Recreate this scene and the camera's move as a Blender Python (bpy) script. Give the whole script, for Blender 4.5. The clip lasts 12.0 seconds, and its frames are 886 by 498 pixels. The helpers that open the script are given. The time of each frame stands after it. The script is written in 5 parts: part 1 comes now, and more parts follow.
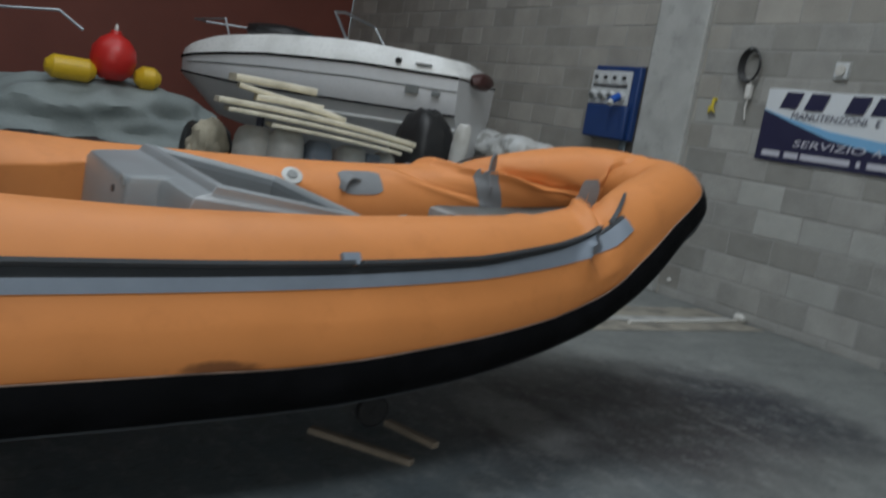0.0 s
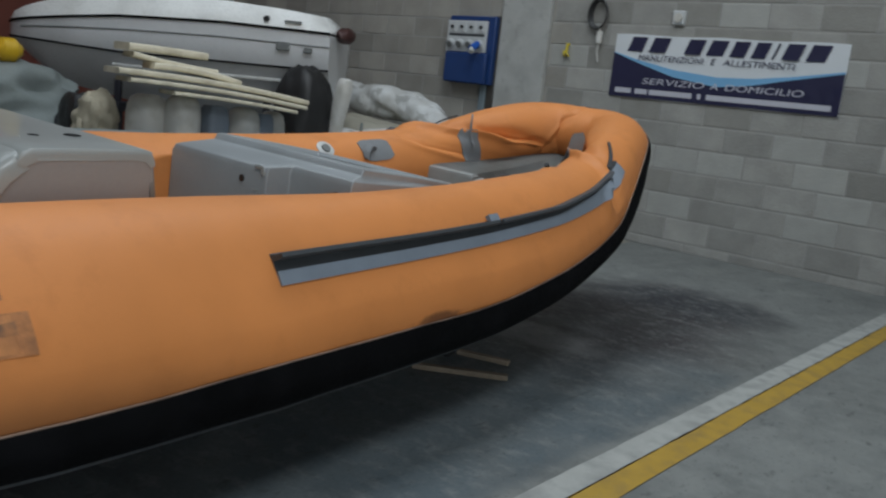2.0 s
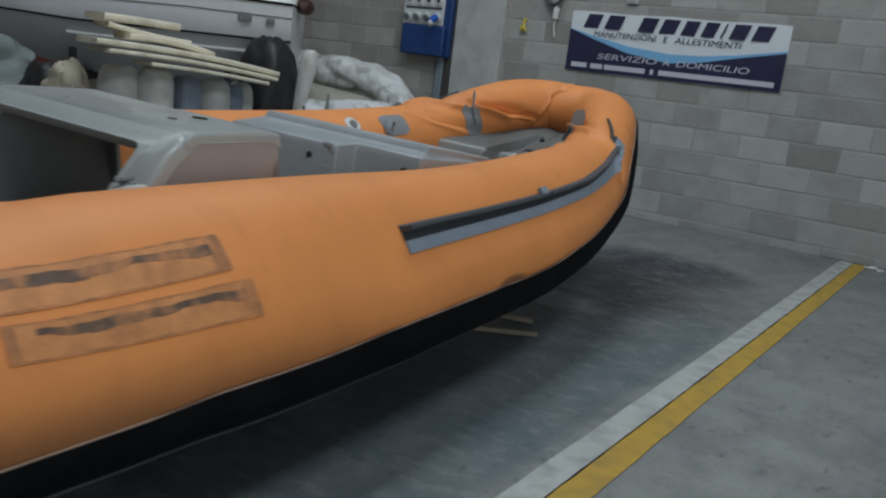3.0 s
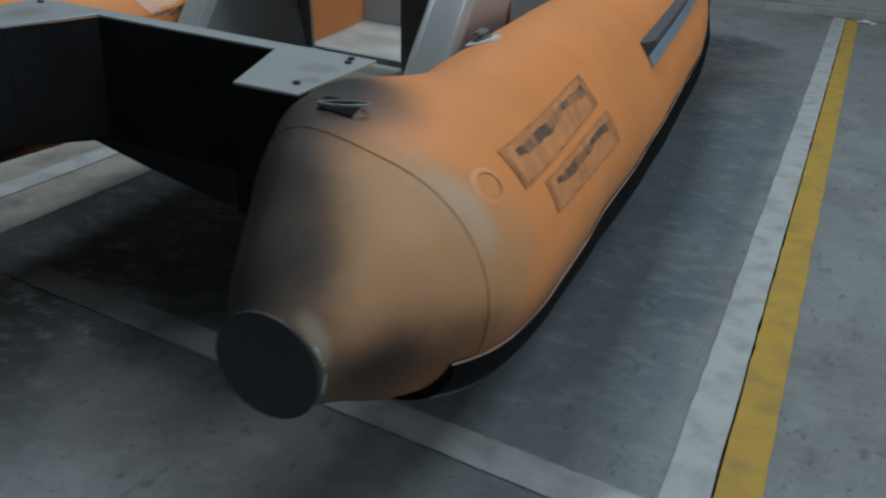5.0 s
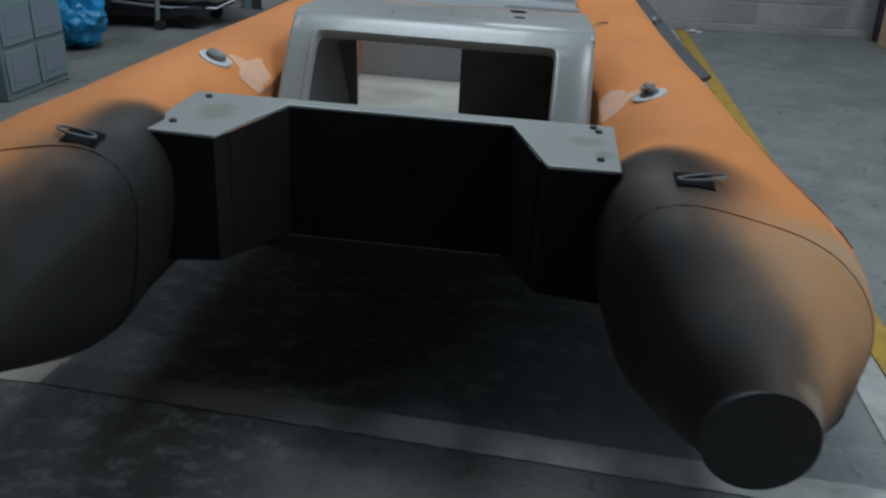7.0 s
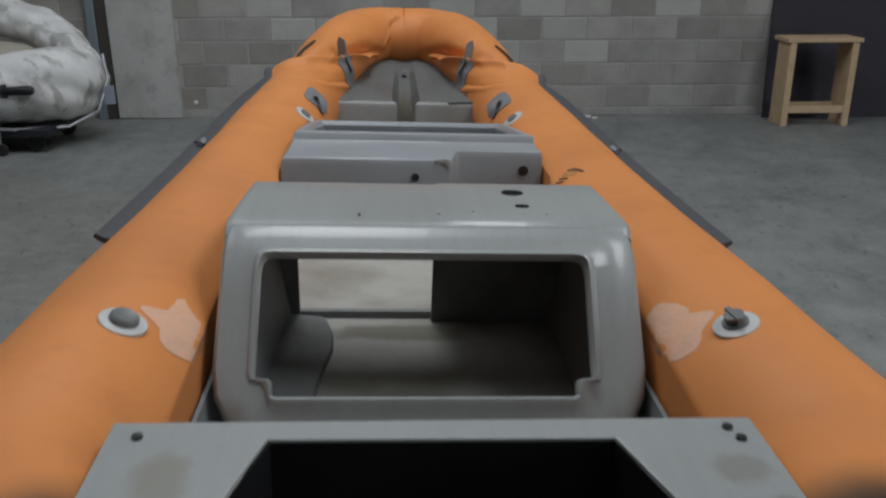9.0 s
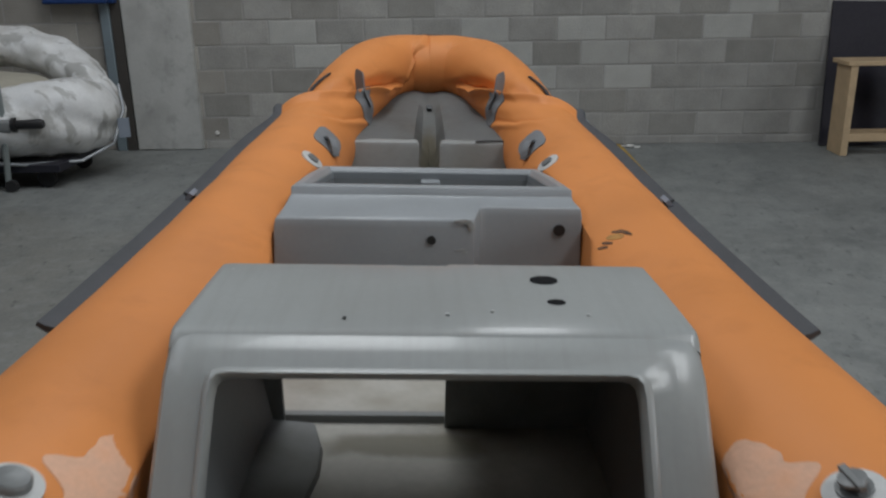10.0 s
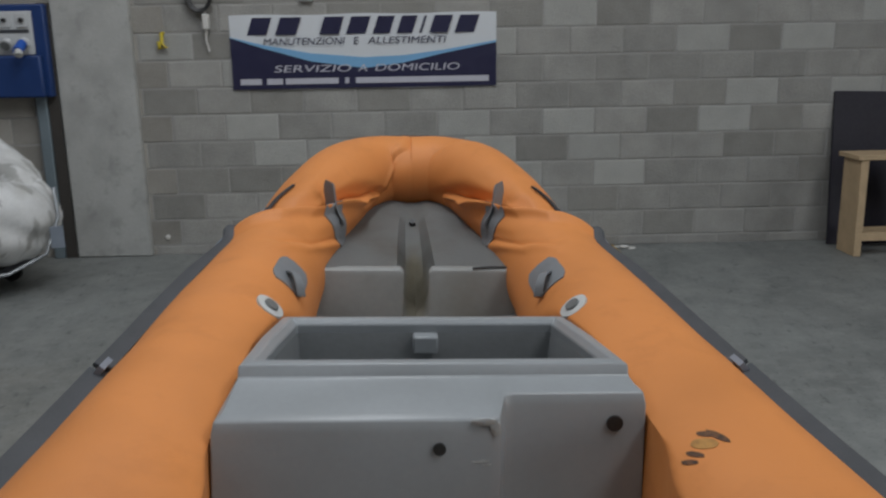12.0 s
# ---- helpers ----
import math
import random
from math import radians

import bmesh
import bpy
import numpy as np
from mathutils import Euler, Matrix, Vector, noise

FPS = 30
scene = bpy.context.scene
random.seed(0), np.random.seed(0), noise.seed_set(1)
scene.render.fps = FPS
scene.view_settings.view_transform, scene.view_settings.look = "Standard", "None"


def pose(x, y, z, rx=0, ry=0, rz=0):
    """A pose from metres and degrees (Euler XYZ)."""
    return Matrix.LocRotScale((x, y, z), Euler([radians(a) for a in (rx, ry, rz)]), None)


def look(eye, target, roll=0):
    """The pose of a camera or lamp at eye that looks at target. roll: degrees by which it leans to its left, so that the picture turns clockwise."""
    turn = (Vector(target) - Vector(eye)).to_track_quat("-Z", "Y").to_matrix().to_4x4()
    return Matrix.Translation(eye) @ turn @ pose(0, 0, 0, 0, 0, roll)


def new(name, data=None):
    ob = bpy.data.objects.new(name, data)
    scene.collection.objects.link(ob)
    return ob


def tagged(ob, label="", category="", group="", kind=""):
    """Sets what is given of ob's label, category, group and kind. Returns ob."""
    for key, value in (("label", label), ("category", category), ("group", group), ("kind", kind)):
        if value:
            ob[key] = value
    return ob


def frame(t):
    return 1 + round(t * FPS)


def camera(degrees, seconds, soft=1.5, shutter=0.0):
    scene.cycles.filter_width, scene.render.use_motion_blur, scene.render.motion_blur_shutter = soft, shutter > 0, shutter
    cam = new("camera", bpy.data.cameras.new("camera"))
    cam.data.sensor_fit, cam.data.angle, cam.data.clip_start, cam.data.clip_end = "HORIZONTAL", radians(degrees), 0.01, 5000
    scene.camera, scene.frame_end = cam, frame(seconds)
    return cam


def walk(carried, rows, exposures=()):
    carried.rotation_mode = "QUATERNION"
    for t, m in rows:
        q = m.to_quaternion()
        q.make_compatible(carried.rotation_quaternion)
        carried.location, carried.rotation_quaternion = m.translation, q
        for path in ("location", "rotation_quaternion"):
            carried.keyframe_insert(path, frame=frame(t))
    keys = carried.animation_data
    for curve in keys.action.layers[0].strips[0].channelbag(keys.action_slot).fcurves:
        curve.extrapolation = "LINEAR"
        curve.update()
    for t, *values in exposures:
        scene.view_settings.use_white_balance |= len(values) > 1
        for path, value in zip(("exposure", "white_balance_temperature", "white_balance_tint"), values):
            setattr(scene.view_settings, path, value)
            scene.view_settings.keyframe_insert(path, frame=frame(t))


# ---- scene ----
cam = camera(55.4, 12.0, soft=2.2, shutter=0.5)
PATH = [
    (0, (3.354, -5.587, 1.147), (1.698, -4.504, 0.853), 9.6),
    (0.2, (3.359, -5.686, 1.137), (1.716, -4.598, 0.796), 7.6),
    (0.5, (3.258, -5.906, 1.127), (1.755, -4.643, 0.743), 8.1),
    (1, (3.235, -6.284, 1.152), (1.859, -4.873, 0.81), 9.0),
    (1.5, (3.15, -6.596, 1.126), (1.817, -5.149, 0.764), 8.1),
    (2, (3.016, -6.873, 1.149), (1.75, -5.368, 0.782), 6.3),
    (2.5, (2.889, -7.158, 1.157), (1.801, -5.535, 0.734), 6.3),
    (2.7, (2.84, -7.29, 1.15), (1.753, -5.662, 0.741), 7.2),
    (4.5, (2.101, -8.111, 1.225), (1.252, -6.454, 0.494), 1.6),
    (5, (1.907, -8.243, 1.239), (1.151, -6.609, 0.369), 2.7),
    (5.5, (1.664, -8.429, 1.265), (1.138, -6.71, 0.387), 1.3),
    (6, (1.45, -8.503, 1.266), (1.102, -6.686, 0.506), 2.6),
    (6.5, (1.18, -8.531, 1.289), (0.818, -6.727, 0.507), 0.4),
    (6.6, (1.107, -8.551, 1.289), (0.764, -6.756, 0.477), 0.7),
    (8.3, (0.558, -8.125, 1.464), (0.462, -6.277, 0.706), -0.8),
    (8.5, (0.526, -8.004, 1.456), (0.433, -6.146, 0.722), -0.4),
    (9, (0.473, -7.782, 1.499), (0.519, -5.901, 0.82), -0.1),
    (9.5, (0.515, -7.523, 1.499), (0.512, -5.629, 0.857), -0.6),
    (10, (0.533, -7.316, 1.506), (0.49, -5.421, 0.869), -0.9),
    (10.5, (0.468, -7.085, 1.519), (0.512, -5.17, 0.944), -2.1),
    (11, (0.439, -6.903, 1.52), (0.482, -4.998, 0.913), -0.8),
    (11.5, (0.474, -6.708, 1.521), (0.444, -4.773, 1.013), -0.0),
    (12, (0.428, -6.561, 1.532), (0.47, -4.614, 1.076), -1.0),
]
walk(cam, [(t, look(eye, target, roll)) for t, eye, target, roll in PATH], [(0, 0.0, 6250, 6), (2.7, 0.0, 6120, 5), (4.5, 0.02, 5750, 2), (6.5, 0.05, 5750, 1), (8.3, 0.0, 6400, 10), (12, 0.0, 6500, 10)])
# ---- world and light ----
world = bpy.data.worlds.new("world")
scene.world = world
world.use_nodes = True
_wn = world.node_tree.nodes
_sky = _wn.new("ShaderNodeTexSky")
_sky.sky_type, _sky.sun_disc = "NISHITA", False
_sky.sun_elevation, _sky.sun_rotation = radians(38), radians(115)
world.node_tree.links.new(_sky.outputs[0], _wn["Background"].inputs[0])
_wn["Background"].inputs[1].default_value = 0.10


def area(name, m, w, h, watts, colour):
    d = bpy.data.lights.new(name, "AREA")
    d.shape, d.size, d.size_y, d.energy, d.color = "RECTANGLE", w, h, watts, colour
    ob = new(name, d)
    ob.matrix_world = m
    return ob


# area lamps added out of view: one at the east opening, three overhead
area("east_fill_lamp", pose(10.15, -9.0, 2.3, 0, 90, 0), 4.2, 7.0, 140, (0.93, 0.97, 1.0))
area("overhead_lamp_a", pose(4.1, -6.6, 5.95), 1.7, 3.0, 128, (0.95, 0.98, 1.0))
area("overhead_lamp_b", pose(0.0, -3.8, 5.95), 1.7, 3.5, 140, (0.95, 0.98, 1.0))
area("overhead_lamp_c", pose(-3.6, -5.1, 5.95), 1.7, 6.0, 68, (0.95, 0.98, 1.0))

# ---- materials ----


def mat(name, base, rough=0.6, metal=0.0, var=0.12, scale=6.0, fine=60.0, bump=0.15, dirt=None, dirt_amt=0.0, dirt_scale=2.0, random_amt=0.0, spec=0.5, coat=0.0, space="Object", rvar=0.1):
    m = bpy.data.materials.new(name)
    m.use_nodes = True
    nt = m.node_tree
    N, L = nt.nodes, nt.links
    b = N["Principled BSDF"]
    b.inputs["Roughness"].default_value, b.inputs["Metallic"].default_value = rough, metal
    b.inputs["Specular IOR Level"].default_value = spec
    b.inputs["Coat Weight"].default_value = coat
    tc = N.new("ShaderNodeTexCoord")
    vec = tc.outputs[space]
    if random_amt:
        oi = N.new("ShaderNodeObjectInfo")
        ad = N.new("ShaderNodeVectorMath")
        sc = N.new("ShaderNodeVectorMath")
        sc.operation = "SCALE"
        sc.inputs[0].default_value = (17, 31, 23)
        L.new(oi.outputs["Random"], sc.inputs["Scale"])
        L.new(vec, ad.inputs[0])
        L.new(sc.outputs[0], ad.inputs[1])
        vec = ad.outputs[0]

    def nz(s, det=4.0):
        n = N.new("ShaderNodeTexNoise")
        n.inputs["Scale"].default_value, n.inputs["Detail"].default_value = s, det
        L.new(vec, n.inputs["Vector"])
        return n.outputs["Fac"]

    big, small = nz(scale), nz(fine, 6.0)
    mx = N.new("ShaderNodeMix")
    mx.data_type = "FLOAT"
    mx.inputs[0].default_value = 0.4
    L.new(big, mx.inputs[2])
    L.new(small, mx.inputs[3])
    rmp = N.new("ShaderNodeMapRange")
    rmp.inputs[1].default_value, rmp.inputs[2].default_value = 0.3, 0.7
    rmp.inputs[3].default_value, rmp.inputs[4].default_value = 1 - var, 1 + var
    L.new(mx.outputs[0], rmp.inputs[0])
    fac = rmp.outputs[0]
    if random_amt:
        r2 = N.new("ShaderNodeMapRange")
        r2.inputs[3].default_value, r2.inputs[4].default_value = 1 - random_amt, 1 + random_amt
        L.new(oi.outputs["Random"], r2.inputs[0])
        mu = N.new("ShaderNodeMath")
        mu.operation = "MULTIPLY"
        L.new(fac, mu.inputs[0])
        L.new(r2.outputs[0], mu.inputs[1])
        fac = mu.outputs[0]
    sc = N.new("ShaderNodeVectorMath")
    sc.operation = "SCALE"
    sc.inputs[0].default_value = base
    L.new(fac, sc.inputs["Scale"])
    col = sc.outputs[0]
    if dirt:
        dn = nz(dirt_scale, 8.0)
        dr = N.new("ShaderNodeMapRange")
        dr.inputs[1].default_value, dr.inputs[2].default_value = 0.46, 0.68
        dr.inputs[3].default_value, dr.inputs[4].default_value = 0.0, dirt_amt
        L.new(dn, dr.inputs[0])
        dm = N.new("ShaderNodeMix")
        dm.data_type = "RGBA"
        L.new(dr.outputs[0], dm.inputs[0])
        L.new(col, dm.inputs[6])
        dm.inputs[7].default_value = (*dirt, 1)
        col = dm.outputs[2]
    L.new(col, b.inputs["Base Color"])
    rr = N.new("ShaderNodeMapRange")
    rr.inputs[1].default_value, rr.inputs[2].default_value = 0.3, 0.7
    rr.inputs[3].default_value, rr.inputs[4].default_value = max(rough - rvar, 0.03), min(rough + rvar, 1)
    L.new(small, rr.inputs[0])
    L.new(rr.outputs[0], b.inputs["Roughness"])
    if bump:
        bp = N.new("ShaderNodeBump")
        bp.inputs["Strength"].default_value, bp.inputs["Distance"].default_value = bump, 0.01
        L.new(small, bp.inputs["Height"])
        L.new(bp.outputs[0], b.inputs["Normal"])
    return m


def overlay(m, layers, lo=0.95, hard=1.55, rough=0.9):
    """Patches with a shape of their own: (centre, radii, colour, amount, roughening noise scale), blended over the base
    colour.
    """
    nt = m.node_tree
    N, L = nt.nodes, nt.links
    b = N["Principled BSDF"]
    col = b.inputs["Base Color"].links[0].from_socket
    tc = N.new("ShaderNodeTexCoord")
    for (c, r, rgb, amt, ns) in layers:
        mp = N.new("ShaderNodeVectorMath")
        mp.operation = "SUBTRACT"
        mp.inputs[1].default_value = c
        L.new(tc.outputs["Object"], mp.inputs[0])
        dv = N.new("ShaderNodeVectorMath")
        dv.operation = "DIVIDE"
        dv.inputs[1].default_value = r
        L.new(mp.outputs[0], dv.inputs[0])
        ln = N.new("ShaderNodeVectorMath")
        ln.operation = "LENGTH"
        L.new(dv.outputs[0], ln.inputs[0])
        n = N.new("ShaderNodeTexNoise")
        n.inputs["Scale"].default_value, n.inputs["Detail"].default_value = ns, 6
        L.new(tc.outputs["Object"], n.inputs["Vector"])
        ma = N.new("ShaderNodeMath")
        ma.operation = "MULTIPLY_ADD"
        L.new(n.outputs["Fac"], ma.inputs[0])
        ma.inputs[1].default_value = rough
        L.new(ln.outputs["Value"], ma.inputs[2])
        mr = N.new("ShaderNodeMapRange")
        mr.interpolation_type = "SMOOTHSTEP"
        mr.inputs[1].default_value, mr.inputs[2].default_value = lo, hard
        mr.inputs[3].default_value, mr.inputs[4].default_value = amt, 0.0
        L.new(ma.outputs[0], mr.inputs[0])
        mx = N.new("ShaderNodeMix")
        mx.data_type = "RGBA"
        L.new(mr.outputs[0], mx.inputs[0])
        L.new(col, mx.inputs[6])
        mx.inputs[7].default_value = (*rgb, 1)
        col = mx.outputs[2]
    L.new(col, b.inputs["Base Color"])
    return m


def mottle(m, scale, lo, hi, rgb, amt, detail=9.0, rough=0.65, stretch=(1, 1, 1)):
    """Patches of another tone with ragged edges, at their own scale."""
    N, L = m.node_tree.nodes, m.node_tree.links
    b = N["Principled BSDF"]
    tc, mp, nz, mr, mx = (N.new("ShaderNode" + k) for k in ("TexCoord", "Mapping", "TexNoise", "MapRange", "Mix"))
    mp.inputs["Scale"].default_value = stretch
    mp.inputs["Location"].default_value = (scale * 1.7, 3.1, 0.4)
    nz.inputs["Scale"].default_value, nz.inputs["Detail"].default_value, nz.inputs["Roughness"].default_value = scale, detail, rough
    mr.inputs[1].default_value, mr.inputs[2].default_value, mr.inputs[3].default_value, mr.inputs[4].default_value = lo, hi, 0.0, amt
    mx.data_type = "RGBA"
    mx.inputs[7].default_value = (*rgb, 1)
    L.new(tc.outputs["Object"], mp.inputs["Vector"])
    L.new(mp.outputs[0], nz.inputs["Vector"])
    L.new(nz.outputs["Fac"], mr.inputs[0])
    L.new(mr.outputs[0], mx.inputs[0])
    L.new(b.inputs["Base Color"].links[0].from_socket, mx.inputs[6])
    L.new(mx.outputs[2], b.inputs["Base Color"])


M_FLOOR = mat("concrete_floor", (0.212, 0.222, 0.214), 0.58, var=0.20, scale=1.6, fine=46, bump=0.18, dirt=(0.155, 0.162, 0.156), dirt_amt=0.55, dirt_scale=0.9)
M_BLOCK = mat("concrete_block", (0.315, 0.310, 0.292), 0.92, var=0.20, scale=5, fine=90, bump=0.5, random_amt=0.13)
M_BLOCK_L = mat("concrete_block_pale", (0.38, 0.38, 0.36), 0.92, var=0.10, scale=7, fine=90, bump=0.5, random_amt=0.06)
M_BLOCK_D = mat("concrete_block_dark", (0.268, 0.262, 0.243), 0.92, var=0.13, scale=7, fine=90, bump=0.5, random_amt=0.08)
M_MORTAR = mat("mortar", (0.315, 0.310, 0.295), 0.95, var=0.15, scale=5, fine=80, bump=0.5)
M_PILLAR = mat("cast_concrete", (0.43, 0.435, 0.42), 0.8, var=0.08, scale=3, fine=50, bump=0.2, dirt=(0.27, 0.27, 0.26), dirt_amt=0.5, dirt_scale=3.5)
M_REDWALL = mat("red_brown_paint", (0.17, 0.05, 0.035), 0.7, var=0.15, scale=1.2, fine=30, bump=0.1)
# tones of the unseen walls and ceiling, chosen for how much light they bounce
M_DARKWALL = mat("unseen_wall_grey", (0.16, 0.165, 0.165), 0.85, var=0.1, scale=2, fine=40, bump=0.1)
M_CEIL = mat("ceiling_paint", (0.5, 0.51, 0.51), 0.85, var=0.06, scale=2, fine=40, bump=0.1)
M_WHITE_LINE = mat("worn_white_paint", (0.43, 0.44, 0.42), 0.65, var=0.12, scale=9, fine=140, bump=0.1, dirt=(0.27, 0.275, 0.27), dirt_amt=0.75, dirt_scale=11)
M_FAINT_LINE = mat("faded_white_paint", (0.44, 0.445, 0.43), 0.65, var=0.2, scale=7, fine=120, bump=0.1, dirt=(0.23, 0.235, 0.23), dirt_amt=0.8, dirt_scale=6)
M_YELLOW_LINE = mat("worn_yellow_paint", (0.46, 0.29, 0.04), 0.62, var=0.12, scale=9, fine=140, bump=0.1, dirt=(0.30, 0.20, 0.06), dirt_amt=0.7, dirt_scale=11)
# dirty bare floor, its lit tone put into the colour
M_LIT_FLOOR = mat("lit_floor_tan", (0.33, 0.305, 0.255), 0.7, var=0.2, scale=7, fine=120, bump=0.1, dirt=(0.12, 0.115, 0.105), dirt_amt=0.8, dirt_scale=5)
# the stern shade painted on the floor, carried over onto this line
overlay(M_FAINT_LINE, [((-0.25, -6.72, 0), (0.85, 0.5, 1), (0.060, 0.058, 0.056), 0.92, 3.0)])
M_GROOVE = mat("dark_floor_joint", (0.035, 0.036, 0.036), 0.9, var=0.3, scale=8, fine=60, bump=0.1)
M_ORANGE = mat("orange_hypalon", (0.70, 0.262, 0.076), 0.55, var=0.06, scale=3.0, fine=320, bump=0.10, dirt=(0.52, 0.195, 0.055), dirt_amt=0.4, dirt_scale=2.2, spec=0.35)
mottle(M_ORANGE, 6.0, 0.54, 0.72, (0.54, 0.195, 0.055), 0.5)
mottle(M_ORANGE, 1.3, 0.50, 0.72, (0.60, 0.235, 0.085), 0.5)
M_STRAKE = mat("black_rubber", (0.004, 0.0042, 0.005), 0.72, var=0.3, scale=8, fine=90, bump=0.2, dirt=(0.010, 0.010, 0.012), dirt_amt=0.4, dirt_scale=7, spec=0.06)
M_GREYFAB = mat("grey_fabric", (0.225, 0.262, 0.315), 0.6, var=0.12, scale=9, fine=300, bump=0.15)
M_PATCH = mat("grey_patch_fabric", (0.20, 0.212, 0.225), 0.65, var=0.12, scale=12, fine=300, bump=0.15)
M_DARKFAB = mat("dark_grey_fabric", (0.05, 0.055, 0.062), 0.55, var=0.2, scale=9, fine=200, bump=0.2)
M_SEAM = mat("pale_seam_tape", (0.34, 0.235, 0.18), 0.7, var=0.25, scale=14, fine=90, bump=0.1, dirt=(0.10, 0.07, 0.055), dirt_amt=0.8, dirt_scale=5)
M_LIP = mat("worn_grey_rubber", (0.062, 0.068, 0.076), 0.65, var=0.15, scale=12, fine=200, bump=0.15)
M_GRP = mat("grey_gelcoat", (0.335, 0.352, 0.345), 0.33, var=0.06, scale=2.5, fine=70, bump=0.0, rvar=0.0, dirt=(0.30, 0.31, 0.30), dirt_amt=0.4, dirt_scale=3, coat=0.2)
M_SEAT = mat("blue_grey_gelcoat", (0.30, 0.32, 0.335), 0.34, var=0.06, scale=2.5, fine=70, bump=0.0, rvar=0.0, dirt=(0.21, 0.225, 0.23), dirt_amt=0.35, dirt_scale=3)
# gelcoat grey darkened for the shade in hatch, console and tube gap
M_SHADED_IN = mat("shaded_inside_grey", (0.19, 0.2, 0.205), 0.6, var=0.15, scale=4, fine=60, bump=0.05)
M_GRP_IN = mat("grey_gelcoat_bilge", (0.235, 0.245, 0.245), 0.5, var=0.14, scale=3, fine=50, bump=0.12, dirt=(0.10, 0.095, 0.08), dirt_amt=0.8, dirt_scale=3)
M_DECK = mat("stained_deck", (0.42, 0.41, 0.37), 0.55, var=0.15, scale=2, fine=50, bump=0.1, dirt=(0.19, 0.165, 0.11), dirt_amt=0.7, dirt_scale=3.2)
M_LINER = mat("grey_gelcoat_liner", (0.30, 0.31, 0.305), 0.5, var=0.1, scale=3, fine=50, bump=0.06, dirt=(0.19, 0.18, 0.15), dirt_amt=0.6, dirt_scale=3)
M_CHALK = mat("chalky_gelcoat", (0.38, 0.40, 0.405), 0.6, var=0.1, scale=20, fine=120, bump=0.1)
M_FADED = mat("pale_faded_orange", (0.70, 0.30, 0.13), 0.6, var=0.1, scale=14, fine=120, bump=0.1)
M_BLACKPAINT = mat("black_paint", (0.014, 0.014, 0.015), 0.75, var=0.3, scale=5, fine=60, bump=0.15, spec=0.06)
M_NAVY = mat("navy_hull_paint", (0.016, 0.016, 0.024), 0.6, var=0.3, scale=5, fine=60, bump=0.1)
M_VALVE_W = mat("white_rubber_disc", (0.54, 0.55, 0.54), 0.5, var=0.1, scale=20, fine=120, bump=0.1)
M_VALVE = mat("grey_valve_plastic", (0.17, 0.18, 0.18), 0.4, var=0.15, scale=30, fine=200, bump=0.1)
M_GLUE = mat("bare_glue_patch", (0.72, 0.43, 0.29), 0.7, var=0.15, scale=14, fine=100, bump=0.1, dirt=(0.72, 0.36, 0.20), dirt_amt=0.6, dirt_scale=14)
M_DECAL = mat("faded_decal", (0.57, 0.24, 0.085), 0.6, var=0.2, scale=14, fine=90, bump=0.1, dirt=(0.36, 0.15, 0.06), dirt_amt=0.7, dirt_scale=16)
M_CHAR = mat("decal_remains", (0.11, 0.068, 0.046), 0.7, var=0.5, scale=30, fine=110, bump=0.1, dirt=(0.42, 0.18, 0.07), dirt_amt=1.0, dirt_scale=19)
M_SCORCH = mat("dark_scorched_fabric", (0.085, 0.045, 0.025), 0.75, var=0.5, scale=30, fine=110, bump=0.1, dirt=(0.22, 0.09, 0.035), dirt_amt=0.7, dirt_scale=60)
M_GLUE_OLD = mat("yellowed_glue", (0.46, 0.235, 0.06), 0.6, var=0.25, scale=30, fine=110, bump=0.1, dirt=(0.28, 0.13, 0.04), dirt_amt=0.7, dirt_scale=50)
M_EDGE = mat("glue_edge", (0.46, 0.19, 0.07), 0.65, var=0.3, scale=25, fine=120, bump=0.1, dirt=(0.20, 0.09, 0.045), dirt_amt=0.75, dirt_scale=18)
M_STEEL = mat("galvanised_steel", (0.34, 0.36, 0.38), 0.42, metal=0.8, var=0.2, scale=9, fine=90, bump=0.1)
M_WOOD = mat("raw_pine", (0.52, 0.38, 0.23), 0.65, var=0.15, scale=9, fine=60, bump=0.2)
M_WOOD_OLD = mat("old_grey_wood", (0.25, 0.205, 0.155), 0.8, var=0.25, scale=9, fine=60, bump=0.3)
M_TYRE = mat("tyre_rubber", (0.02, 0.02, 0.021), 0.8, var=0.2, scale=20, fine=120, bump=0.3)
M_WHITEGEL = mat("white_gelcoat", (0.86, 0.87, 0.86), 0.3, var=0.04, scale=3, fine=40, bump=0.03, dirt=(0.55, 0.55, 0.53), dirt_amt=0.5, dirt_scale=2.5)
M_GREYGEL = mat("pale_grey_gelcoat", (0.70, 0.71, 0.73), 0.35, var=0.05, scale=3, fine=40, bump=0.03, dirt=(0.58, 0.59, 0.60), dirt_amt=0.5, dirt_scale=3)
M_CREAM = mat("cream_boards", (0.68, 0.63, 0.50), 0.7, var=0.1, scale=6, fine=60, bump=0.15, dirt=(0.36, 0.32, 0.23), dirt_amt=0.5, dirt_scale=5)
M_WPLASTIC = mat("white_plastic", (0.66, 0.65, 0.62), 0.45, var=0.07, scale=6, fine=60, bump=0.05, dirt=(0.4, 0.38, 0.33), dirt_amt=0.6, dirt_scale=6)
M_TARP = mat("grey_green_tarpaulin", (0.22, 0.25, 0.247), 0.6, var=0.16, scale=4, fine=50, bump=0.2)
M_WTARP = mat("dirty_white_pvc", (0.70, 0.71, 0.71), 0.5, var=0.1, scale=5, fine=60, bump=0.1, dirt=(0.40, 0.39, 0.36), dirt_amt=0.6, dirt_scale=4)
